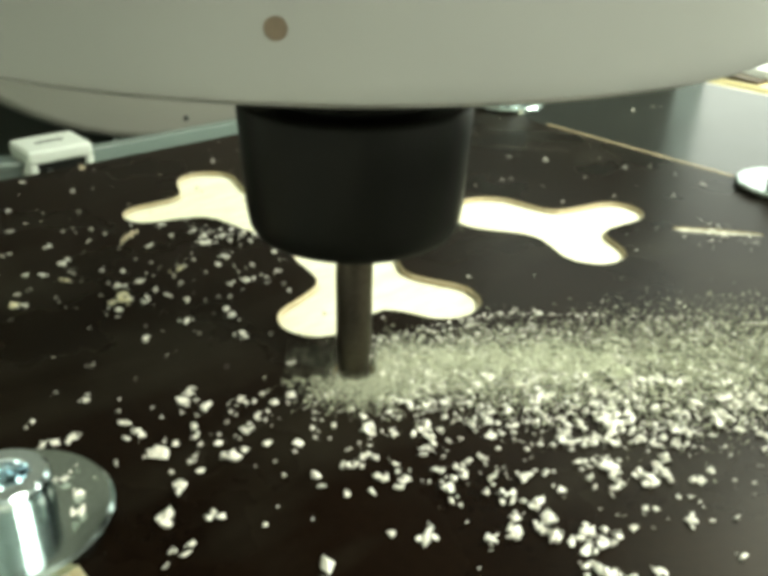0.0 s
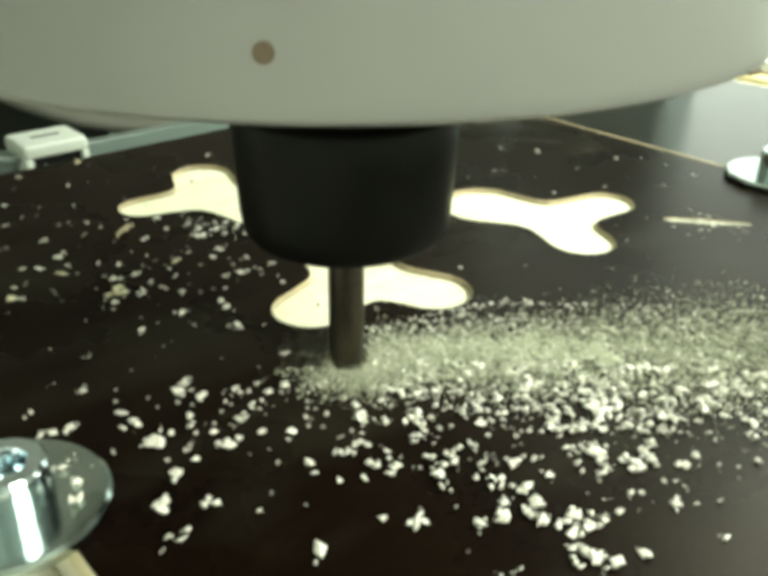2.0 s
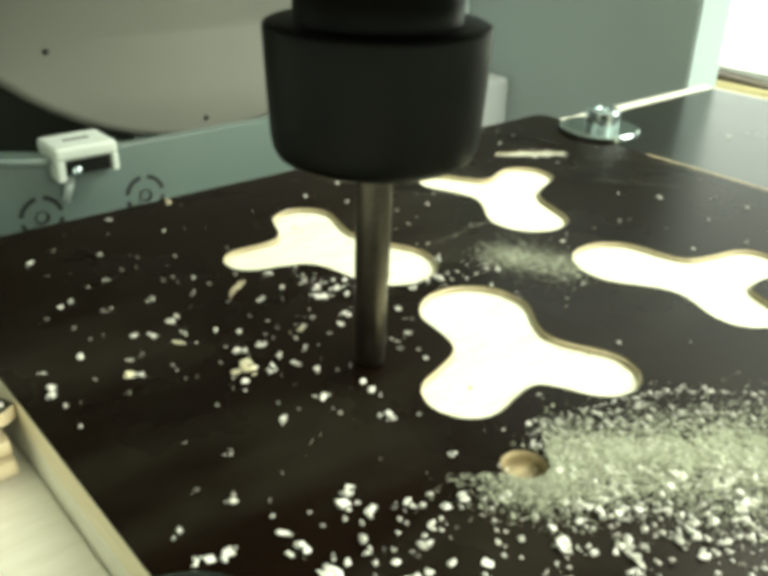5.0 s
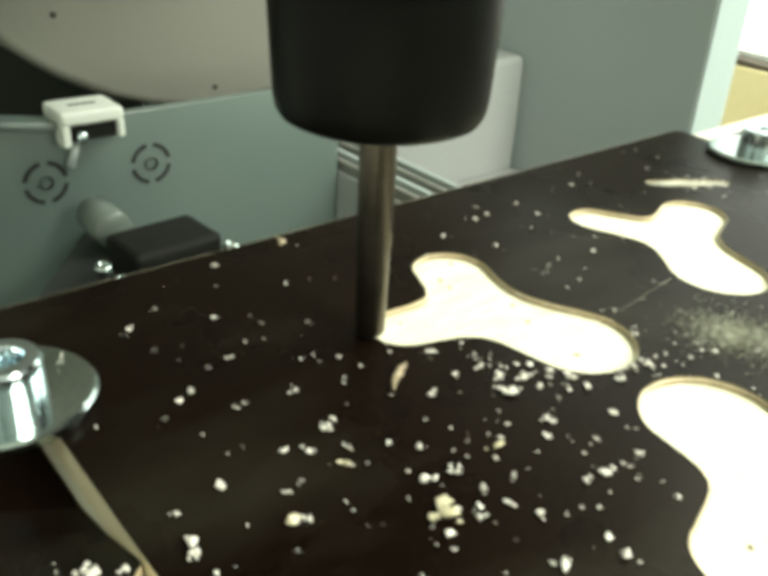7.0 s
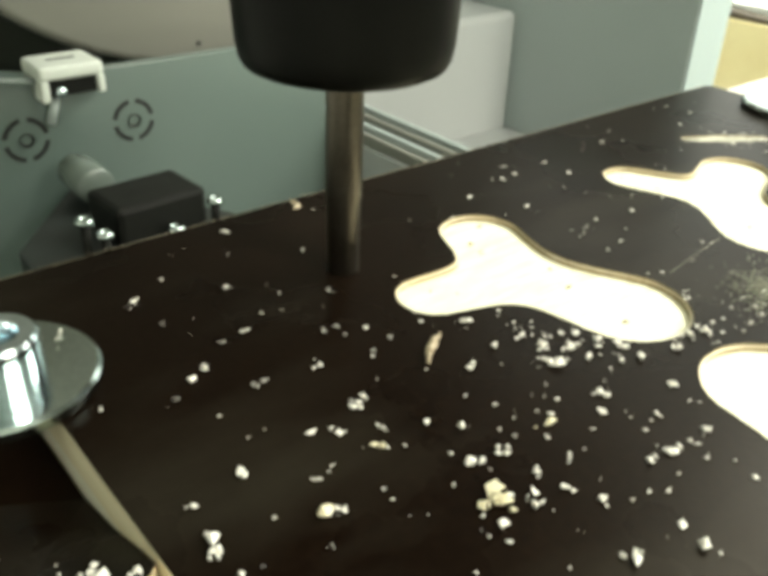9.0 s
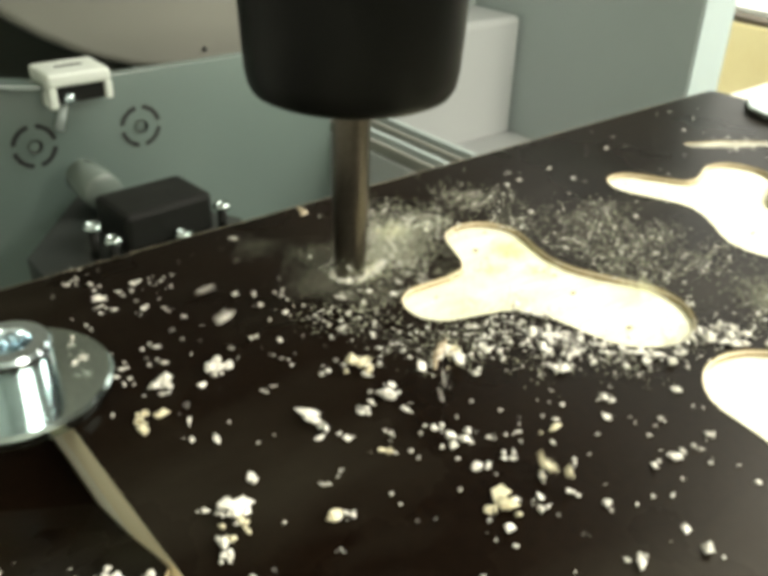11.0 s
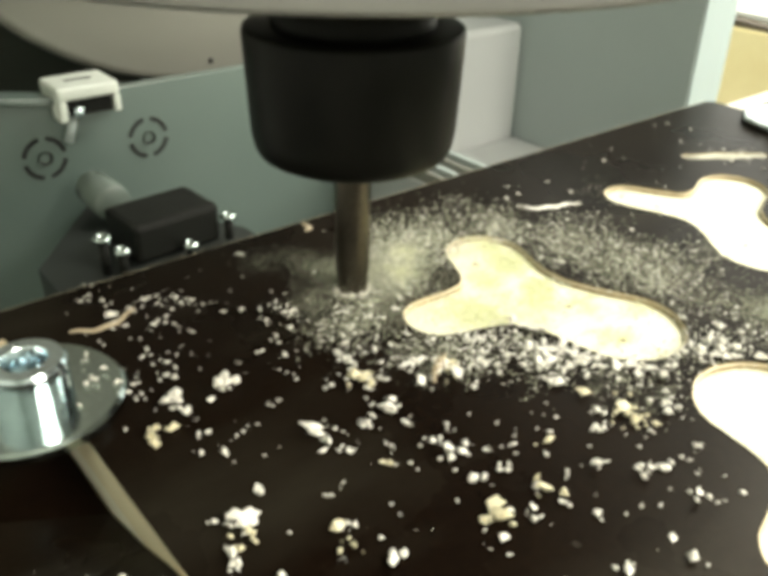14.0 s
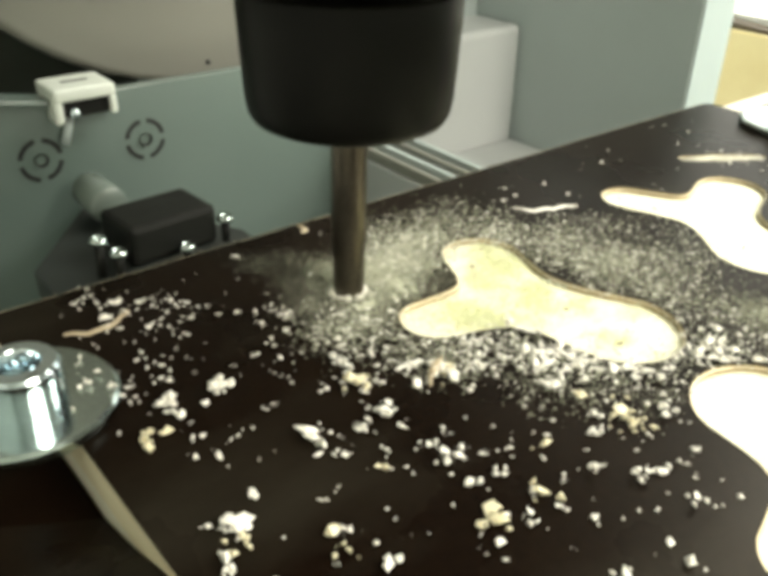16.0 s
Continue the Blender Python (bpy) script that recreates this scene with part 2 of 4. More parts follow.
# ---- the room and the machine's frame ----
def room():
    for name, b, m, label, cat in (
            ("ceiling", (-640, 640, -640, 640, 684, 700), WALLP, "pale painted ceiling", "ceiling"),
            ("wall_north", (-640, 640, 630, 640, -90, 684), WALLP, "pale painted wall behind the machine", "wall"),
            ("wall_south", (-640, 640, -640, -630, -90, 684), WALLP, "pale painted wall", "wall"),
            ("wall_west", (-640, -630, -630, 630, -90, 684), WALLP, "pale painted wall", "wall"),
            ("wall_east", (630, 640, -630, 630, -90, 684), WALLP, "pale painted wall with a bright window", "wall"),
            ("floor", (-640, 640, -640, 640, -110, -90), TABLE, "pale floor under the bench", "floor")):
        tagged(part(name, box(*b), m), label, cat, kind="structure")
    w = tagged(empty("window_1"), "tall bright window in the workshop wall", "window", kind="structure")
    part("daylight", box(624, 628, 63, 525, -64, 525), GLOW, w, "glowing pane in place of daylight")
    for y in (50, 525):
        part("frame", box(616, 629.9, y, y + 16, -66, 545, 1.5), WHITEPL, w)
    part("frame", box(616, 629.9, 66, 525, 525, 545, 1.5), WHITEPL, w)
    # unseen window added round the front lamp; its pane glows too
    w = tagged(empty("window_2"), "added unseen window with a glowing pane before the machine", "window", kind="structure")
    part("daylight", box(-20, 280, -628, -624, 270, 530), GLOW, w, "glowing pane in place of daylight")
    for x in (-36, 280):
        part("frame", box(x, x + 16, -629.9, -616, 254, 546, 1.5), WHITEPL, w)
    for z in (254, 530):
        part("frame", box(-20, 280, -629.9, -616, z, z + 16, 1.5), WHITEPL, w)


def machine_frame():
    bed = empty("milling_machine_frame")
    tagged(bed, "grey-green painted frame of a small desktop milling machine", "machine frame")
    # rear plate with its two plugged screw wells
    panel = part("rear_panel", box(-70, 68, 97.7, 100.2, -60, -6.5, 0.25), PANEL, bed)
    for cx in (1.5, 22.1):
        bm = bmesh.new()
        for k in range(4):
            a0 = k * math.pi / 2 + 0.18
            arc = [a0 + 1.2 * i / 8 for i in range(9)]
            inner = [bm.verts.new((cx + 3.35 * math.cos(a), 97.55, -17.3 + 3.35 * math.sin(a))) for a in arc]
            outer = [bm.verts.new((cx + 4.2 * math.cos(a), 97.55, -17.3 + 4.2 * math.sin(a))) for a in arc]
            for i in range(8):
                bm.faces.new((inner[i], outer[i], outer[i + 1], inner[i + 1]))
        made = bmesh.ops.extrude_face_region(bm, geom=bm.faces[:])
        bmesh.ops.translate(bm, vec=(0, 0.6, 0), verts=[v for v in made["geom"] if isinstance(v, bmesh.types.BMVert)])
        bmesh.ops.recalc_face_normals(bm, faces=bm.faces)
        part("slotted_ring", bm, VOID, panel, "dark slotted ring round a screw well")
        bm = turned([(0, 0.0), (0.9, 0.0), (1.3, 0.25), (1.3, 0.6)], 20)
        bmesh.ops.rotate(bm, matrix=Matrix.Rotation(radians(90), 3, "X"), verts=bm.verts)
        bmesh.ops.translate(bm, vec=(cx, 97.75, -17.3), verts=bm.verts)
        part("screw", bm, VOID, panel, "dark sunk screw head")
    # lighter block, its foot and the side wall
    part("rear_block", box(60.0, 152.2, 117.2, 137, -60, -13.2, 2.2, 4), LIGHTGREY, bed, "light grey rounded block")
    part("block_foot", box(113, 151.9, 76, 117.0, -60, -48.4, 1.0), LIGHTGREY, bed)
    part("side_wall", box(152.3, 166.6, 59.6, 210, -60, 62, 0.3), [DARKGREY], bed, "mid grey side wall")
    part("side_wall_end", box(152.5, 166.4, 59.0, 59.55, -60, 62), PALE, bed, "pale bright edge of the side wall")
    part("rear_wall", box(40, 152.2, 137.2, 141, -60, 62), DARKGREY, bed)
    # plate at the back of the void; the void's shade is in its dark colour
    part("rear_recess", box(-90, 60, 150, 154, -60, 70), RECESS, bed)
    for k in range(4):
        part("slide_rail", box(69.0 + 3.1 * k, 70.3 + 3.1 * k, 30, 117.0, -27.9, -25.4 + 0.5 * k, 0.2), COVER if k % 2 == 0 else DARKGREY, bed)
    part("slide_bed", box(68.2, 84, 38, 117.0, -60, -28), LIGHTGREY, bed)
    part("machine_base", box(-90, 175, -120, 215, -66, -60), PANEL, bed)
    # round-bottomed cream cover behind the rear plate
    bm = bmesh.new()
    outline = []
    cx, cz, rx, rz = 46.0, 44.6, 62.0, 57.0
    for k in range(33):
        a = math.pi + math.pi * k / 32
        outline.append((cx + rx * math.cos(a), cz + rz * math.sin(a)))
    outline += [(cx + rx, 130), (cx - rx, 130)]
    f = bm.faces.new([bm.verts.new((px, 112, pz)) for px, pz in outline])
    made = bmesh.ops.extrude_face_region(bm, geom=[f])
    bmesh.ops.translate(bm, vec=(0, 30, 0), verts=[v for v in made["geom"] if isinstance(v, bmesh.types.BMVert)])
    bmesh.ops.recalc_face_normals(bm, faces=bm.faces)
    front = [e for e in bm.edges if all(abs(v.co.y - 112) < 1e-4 for v in e.verts)]
    bmesh.ops.bevel(bm, geom=front, offset=2.0, segments=3, profile=0.5, affect="EDGES")
    bmesh.ops.bisect_plane(bm, geom=bm.verts[:] + bm.edges[:] + bm.faces[:], plane_co=(0, 0, 11), plane_no=(0, 0, 1))
    for v in bm.verts:
        if v.co.z > 11 and v.co.y < 125:
            v.co.y -= 0.38 * (v.co.z - 11)
    cover = creased(part("round_cover", bm, COVER, bed, "cream plastic cover with a round lower edge"))
    for px, pz in ((44.5, -8.2), (11.5, 9.5)):
        bm = turned([(0, 0), (0.55, 0), (0.55, 0.6), (0, 0.6)], 12)
        bmesh.ops.rotate(bm, matrix=Matrix.Rotation(radians(90), 3, "X"), verts=bm.verts)
        bmesh.ops.translate(bm, vec=(px, 112.2, pz), verts=bm.verts)
        part("rivet", bm, VOID, cover, "small dark rivet")
    return bed


def plug_socket():
    ob = empty("white_connector")
    tagged(ob, "white plastic connector housing with a dark opening, on the rear plate", "connector")
    part("shell_top", box(4.4, 16.0, 93.6, 103.4, -6.4, -3.9, 0.7, 3), WHITEPL, ob)
    part("shell_side", box(4.4, 5.9, 93.6, 103.4, -10.2, -6.3, 0.4), WHITEPL, ob)
    part("shell_side", box(14.7, 16.0, 93.6, 103.4, -9.6, -6.3, 0.4), WHITEPL, ob)
    part("dark_core", box(5.9, 14.7, 94.6, 103.0, -9.4, -6.4), BLACKPL, ob)
    part("marking", box(7.6, 12.6, 98.2, 99.0, -3.91, -3.82), VOID, ob, "small dark moulded line")
    bm = turned([(0, 0.8), (0.8, 0.6), (1.0, 0), (1.0, -0.4)], 16)
    bmesh.ops.rotate(bm, matrix=Matrix.Rotation(radians(90), 3, "X"), verts=bm.verts)
    bmesh.ops.translate(bm, vec=(8.0, 94.2, -8.6), verts=bm.verts)
    part("contact_screw", bm, STEEL, ob, "bright screw")
    bm = turned([(0, -5.0), (0.8, -5.0), (0.8, 0.4), (0, 0.4)], 14)
    bmesh.ops.rotate(bm, matrix=Matrix.Rotation(radians(18), 3, "Y"), verts=bm.verts)
    bmesh.ops.translate(bm, vec=(7.6, 96.6, -10.0), verts=bm.verts)
    part("cable", bm, DARKGREY, ob, "short grey cable")
    bm = box(-6, 4.4, 96, 102, -7.6, -6.2, 0.5)
    bmesh.ops.rotate(bm, cent=(4.4, 99, -7), matrix=Matrix.Rotation(radians(10), 3, "Y"), verts=bm.verts)
    part("cable_tab", bm, PANEL, ob)
    return ob


def switch_box():
    ob = empty("limit_switch")
    tagged(ob, "black plastic limit switch with bright screws and a milky roller", "switch")
    foot = bmesh.new()
    ring_xy = [(-9.5, 62), (26, 62), (26.3, 68), (18.5, 82), (11.5, 97.6), (9.5, 97.6), (-9.5, 74)]
    f = foot.faces.new([foot.verts.new((px, py, -27)) for px, py in ring_xy])
    made = bmesh.ops.extrude_face_region(foot, geom=[f])
    bmesh.ops.translate(foot, vec=(0, 0, -8), verts=[v for v in made["geom"] if isinstance(v, bmesh.types.BMVert)])
    bmesh.ops.recalc_face_normals(foot, faces=foot.faces)
    part("bracket", foot, SLATE, ob, "dull slate bracket")
    bm = box(3.6, 20.0, 65.5, 77, -27, -19.9, 1.0, 2)
    bmesh.ops.rotate(bm, cent=(11, 72, -23), matrix=Matrix.Rotation(radians(4), 3, "Z"), verts=bm.verts)
    part("body", bm, BLACKPL, ob)
    bm = turned([(0, -5), (3.0, -5), (3.4, -4.6), (3.4, 4.6), (3.0, 5), (0, 5)], 28)
    bmesh.ops.rotate(bm, matrix=Matrix.Rotation(radians(90), 3, "X"), verts=bm.verts)
    bmesh.ops.translate(bm, vec=(7.5, 87, -22.5), verts=bm.verts)
    part("roller", bm, CLEAR, ob, "milky plastic roller")
    for px, py, pz in ((-1.0, 66.0, -20.5), (1.5, 64.8, -23.0), (13.0, 63.5, -24.6), (21.8, 66.0, -22.6)):
        bm = turned([(0, 0.1), (0.6, 0.1), (0.6, 0.5), (1.2, 0.45), (1.5, 0.15), (1.5, -0.4), (0, -0.4)], 20)
        bmesh.ops.translate(bm, vec=(px, py, pz), verts=bm.verts)
        screw = part("screw", bm, ZINC, ob, "bright socket screw")
        bm = turned([(0, pz - 0.3), (0.8, pz - 0.3), (0.8, -28), (0, -28)], 12, centre=(px, py, 0))
        part("shank", bm, BLACKPL, screw)
    return ob


def bench():
    tagged(part("bench_top", box(-629, 629, -629, 629, -89.9, -66.1, 2), TABLE), "white bench top under the machine", "bench")
    b = empty("wooden_drawer")
    tagged(b, "yellow wooden drawer under a dark brown shaded gap on the bench", "drawer")
    part("drawer_front", box(220, 228, 20, 140, -66, -17.2, 0.6), YELLOW, b)
    part("drawer_side", box(228, 420, 20, 26, -66, -18, 0.6), YELLOW, b)
    part("drawer_side", box(228, 420, 134, 140, -66, -18, 0.6), YELLOW, b)
    part("lid", box(228.2, 560, 10, 300, -17.0, -13.6, 0.4), TABLE, b, "white lid board")
    # dark wedge put where the gap over the drawer lies in shade
    bm = box(221.5, 228, 70, 140, -17.1, -12.4)
    for v in bm.verts:
        if v.co.y < 71:
            v.co.z = min(v.co.z, -16.2)
    part("ledge", bm, BROWN, b, "dark brown wedge for the shaded gap")


# ---- the board that is being milled ----
POCKETS = (
    ((12.5, 12.8), ((15.7, 20.5, 6.0), (3.8, 10.3, 3.9), (16.2, 5.2, 4.1)), 3.8),
    ((12.9, 44.9), ((3.6, 46.6, 3.1), (15.9, 53.0, 4.0), (16.0, 35.7, 5.7)), 4.0),
    ((43.0, 10.5), ((39.6, 18.5, 6.0), (53.0, 8.7, 3.5), (39.8, 3.2, 4.0)), 3.8),
    ((46.0, 44.4), ((41.5, 53.4, 3.1), (54.4, 47.5, 4.0), (41.5, 36.0, 5.4)), 3.7),
)
DEPTH = 0.6
LEDGE = 0.22
MOVING = []          # what rides on the table: (object, pose at rest)


def rides(ob):
    MOVING.append(ob)
    return ob


def work_board():
    ob = empty("work_board")
    tagged(ob, "black-coated wooden board with pale three-lobed pockets milled into it", "board")
    outer = [(-28.6, -70), (80, -70), (80, 44), (81.0, 50), (84.5, 57), (85.5, 66), (85.5, 69.6), (84.4, 70.8), (-62, 70.8), (-62, 66),
             (-29.2, 66), (-28.6, 60)]
    loops = [lobed(*p) for p in POCKETS]
    rims = [lobed(c, [(x, y, r + LEDGE) for x, y, r in lobes], neck + LEDGE) for c, lobes, neck in POCKETS]
    groove = lobed((63.5, 54.8), ((59.3, 57.4, 1.0), (68.5, 51.7, 0.9)), 1.2, 48, 0.6)
    scratch = lobed((57.2, -3.4), ((54.4, -0.2, 0.8), (61.0, -7.8, 0.5)), 0.8, 48, 0.6)
    holes = [*rims, groove, scratch, ring(0, 0, 1.9)]
    depths = [-0.18] * 4 + [-0.15, -0.15, -1.0]
    part("board", sheet(outer, holes, 0.0, -3.0, depths), [BLACK, EDGE, CUTBROWN], ob)
    for loop, rim in zip(loops, rims):
        bm = bmesh.new()          # narrow step under the coating, then the wall down to the floor
        rows = [[bm.verts.new((px, py, z)) for px, py in way] for way, z in ((rim, -0.18), (loop, -0.2), (loop, -DEPTH))]
        for n, (upper, lower) in enumerate(zip(rows, rows[1:])):
            for k in range(len(upper)):
                q = (k + 1) % len(upper)
                f = bm.faces.new((upper[k], upper[q], lower[q], lower[k]))
                f.material_index, f.smooth = n, True
        part("pocket_step", bm, [EDGE, CUTBROWN], ob, "pale stepped edge of a pocket with brown wall")
        part("pocket_floor", plate_of(loop, -DEPTH), CREAM, ob, "pale raw wood floor of a pocket")
    for loop in (groove, scratch):
        part("groove_floor", plate_of(loop, -0.15), GROOVE, ob, "pale scratched groove")
    rng = random.Random(8)
    for x, y in ((16.5, 44.3), (17.5, 54.8), (4.4, 47.9), (19.6, 50.0), (15.3, 41.0), (6.1, 46.2), (13.9, 52.4), (14.5, 34.2), (5.2, 11.2), (13.0, 20.4), (18.8, 8.0), (41.2, 54.7), (47.0, 43.0)):
        bm = bmesh.new()
        flake(bm, x, y, -DEPTH, rng.uniform(0.22, 0.5), rng)
        part("burnt_speck", bm, CUTBROWN, ob, "small dark speck")
    part("hole_floor", plate_of(ring(0, 0, 1.9), -1.0), CUTBROWN, ob)
    # cream strip that paints the bright highlight along the raw rear edge
    part("raw_rim", box(-61.9, 84.2, 70.81, 70.93, -2.2, -0.05), EDGE, ob, "thin pale strip for the raw edge's highlight")
    # a fine scratch between two pockets and a longer one across the corner
    for x0, y0, x1, y1 in ((24.3, 36.6, 35.2, 38.0), (62.0, 40.0, 70.5, 30.0)):
        bm = box(0, math.hypot(x1 - x0, y1 - y0), -0.022, 0.022, -0.2, 0.01)
        bmesh.ops.rotate(bm, matrix=Matrix.Rotation(math.atan2(y1 - y0, x1 - x0), 3, "Z"), verts=bm.verts)
        bmesh.ops.translate(bm, vec=(x0, y0, 0), verts=bm.verts)
        part("scratch", bm, GROOVE, ob, "fine pale scratch")
    return rides(ob)


def base_board():
    ob = empty("base_board")
    tagged(ob, "cream base board with a dark sheet, under the black board", "base board")
    part("slab", box(-28.5, 150.4, -80, 73.4, -9, -3.02, 0.3), SLAB, ob)
    part("slab_step", box(-70, -28.6, -80, 72.2, -9, -6.4, 0.3), SLAB, ob, "lower step of the base board")
    part("dark_sheet", sheet([(82.5, -78), (148.0, -78), (148.0, 69.4), (88.0, 69.2), (86.6, 60), (82.5, 44)], [], -2.7, -3.02, []), [SHEET, SHEET, SHEET], ob, "glossy dark sheet")
    part("brown_edge", box(80.05, 81.2, -70, 43, -3.0, -0.15, 0.1), CUTBROWN, ob)
    return rides(ob)


def side_offcut():
    ob = empty("offcut_board")
    tagged(ob, "lower black-topped plywood offcut with a layered edge", "offcut")
    outer = [(-62, 65.5), (-62, 31.6), (-40, 31.8), (-33, 32.2), (-30.0, 32.6), (-28.75, 34), (-28.68, 36), (-28.68, 38), (-28.68, 41), (-28.68, 46), (-28.68, 58), (-29.3, 65.5)]
    bm = sheet(outer, [], 0.0, -1.4, [])
    for v in bm.verts:
        v.co.z -= max(0.05, min(0.05 + 0.42 * (v.co.y - 33), 4.9))
    part("ply_top", bm, [BLACK, PLY, PLY], ob)
    for k in range(2):
        part("ply_layer", box(-62, -30.2, 31.3 - 0.9 * k, 36, -3.7 - 1.6 * k, -2.3 - 1.6 * k, 0.25), PLY, ob)
    return rides(ob)


def clamp_bolt(name="clamp_bolt"):
    ob = empty(name)
    tagged(ob, "bright socket-head bolt on a wide zinc washer clamping the board", "bolt", "bolts at the board's corners")
    part("washer", turned([(1.7, 0.0), (7.0, 0.0), (7.2, 0.2), (7.2, 0.85), (6.9, 1.1), (1.7, 1.1)], 64), ZINC, ob, "wide flat zinc washer")
    creased(ob.children[0])
    head = creased(part("head", turned([(0, 2.2), (1.5, 2.2), (1.6, 4.2), (1.7, 4.35), (2.75, 4.35), (3.0, 4.05), (3.05, 1.1), (1.7, 1.1), (1.7, -3)], 40, centre=(0.28, -0.25, 0)), STEEL, ob, "bright cylindrical bolt head"))
    return ob


# ---- the spindle ----
def spindle():
    ob = empty("spindle")
    tagged(ob, "spindle with grey housing, black collet nut and slim grey cutter", "spindle")
    prof = [(1.75, 0.0), (7.6, 0.0), (8.2, 0.3), (8.6, 1.0), (8.8, 2.2), (8.95, 5.0), (9.12, 8.4), (9.2, 10.5), (9.12, 10.8), (8.8, 10.95), (6.8, 11.0)]
    creased(part("collet_nut", turned(prof, 72), BLACKNUT, ob, "black rounded collet nut"), 50)
    part("neck", turned([(6.8, 10.9), (6.8, 12.8), (6.5, 13.0), (6.5, 22)], 48), BLACKNUT, ob)
    part("cutter", turned([(0, -20.6), (1.3, -20.6), (1.45, -20.3), (1.5, -12.0), (1.59, -11.6), (1.59, 1.0)], 32), CARBIDE, ob, "slim grey carbide cutter")
    body = part("housing", turned([(7.2, 17.2), (31.0, 17.1), (31.8, 17.5), (32.1, 18.4), (32.1, 70), (30, 72), (0, 72)], 96, centre=(1.3, 2.7, 0)), HOUSING, ob, "round grey spindle housing")
    creased(body)
    # nearly flush disc whose dark colour stands for the shade inside a screw hole
    bm = turned([(0, 0), (0.5, 0), (0.5, 0.8), (0, 0.8)], 20, soft=False)
    bmesh.ops.rotate(bm, matrix=Matrix.Rotation(radians(90), 3, "X"), verts=bm.verts)
    bmesh.ops.translate(bm, vec=(0, -31.33, 20.6), verts=bm.verts)
    bmesh.ops.rotate(bm, matrix=Matrix.Rotation(radians(-44), 3, "Z"), verts=bm.verts)
    bmesh.ops.translate(bm, vec=(1.3, 2.7, 0), verts=bm.verts)
    part("screw_hole", bm, BROWN, body, "small dark disc for a screw hole's shade")
    return ob


# ---- wood chips ----
def flake(bm, x, y, z, size, rng, thin=0.75):
    """One torn chip: a jittered, tilted lump of eight faces."""
    rot = Euler((rng.uniform(-0.35, 0.35), rng.uniform(-0.35, 0.35), rng.uniform(0, 6.3))).to_matrix()
    size *= min(math.exp(rng.gauss(0.14, 0.32)), 1.6)
    sx, sy, sz = size * rng.uniform(0.6, 1.3), size * rng.uniform(0.5, 0.95), size * thin * rng.uniform(0.5, 1.0)
    pts = [(sx, 0, 0), (0, sy, 0), (-sx, 0, 0), (0, -sy, 0), (0, 0, sz), (0, 0, -sz)]
    vs = []
    for p in pts:
        q = rot @ Vector([c + rng.uniform(-0.36, 0.36) * size for c in p])
        vs.append(bm.verts.new((x + q.x * 0.5, y + q.y * 0.5, z + q.z * 0.5 + size * 0.22)))
    for k in range(4):
        j = (k + 1) % 4
        bm.faces.new((vs[k], vs[j], vs[4])).smooth = size < 0.6
        bm.faces.new((vs[j], vs[k], vs[5])).smooth = size < 0.6


def clump(bm, x, y, z, size, rng):
    """A torn shred: one to six flakes stuck to one another along a crooked line."""
    a = rng.uniform(0, 6.3)
    big = size > 0.55
    for k in range(rng.choice((2, 3, 4, 6)) if big else rng.choice((1, 1, 1, 2, 2, 3, 4))):
        if big:          # a woolly lump of small flakes
            flake(bm, x + rng.gauss(0, 0.34) * size, y + rng.gauss(0, 0.34) * size, z + rng.uniform(0, 0.3) * size, size * rng.uniform(0.4, 0.85), rng)
            continue
        flake(bm, x, y, z + rng.uniform(0, 0.25) * size * min(k, 2), size * rng.uniform(0.3, 1.0), rng)
        if rng.random() < 0.25:          # a crumb beside it
            flake(bm, x + rng.gauss(0, 1.3) * size, y + rng.gauss(0, 1.3) * size, z, size * 0.3, rng)
        a += rng.uniform(-0.9, 0.9)
        x, y = x + 0.55 * size * math.cos(a), y + 0.55 * size * math.sin(a)


FORE, SIDE = Vector((0.66, 0.75, 0)), Vector((0.75, -0.66, 0))     # away from the viewer, and to the viewer's right


def in_pocket(x, y):
    for c, lobes, neck in POCKETS:
        for lx, ly, r in lobes:
            dx, dy = lx - c[0], ly - c[1]
            h = max(0.0, min(1.0, ((x - c[0]) * dx + (y - c[1]) * dy) / (dx * dx + dy * dy)))
            if math.hypot(x - c[0] - h * dx, y - c[1] - h * dy) < neck + (r - neck) * h + 0.3:
                return True
    return False


def scatter(name, label, places, rng, material=CHIP):
    """One field of chips lying on the board: places gives (x, y, size) in turn."""
    bm = bmesh.new()
    for x, y, size in places:
        if not (-27.5 < x < 79 and -68 < y < 70):
            continue
        clump(bm, x, y, -DEPTH if in_pocket(x, y) else 0.0, size, rng)
    return rides(tagged(part(name, bm, material), label, "wood chips", kind="stuff"))


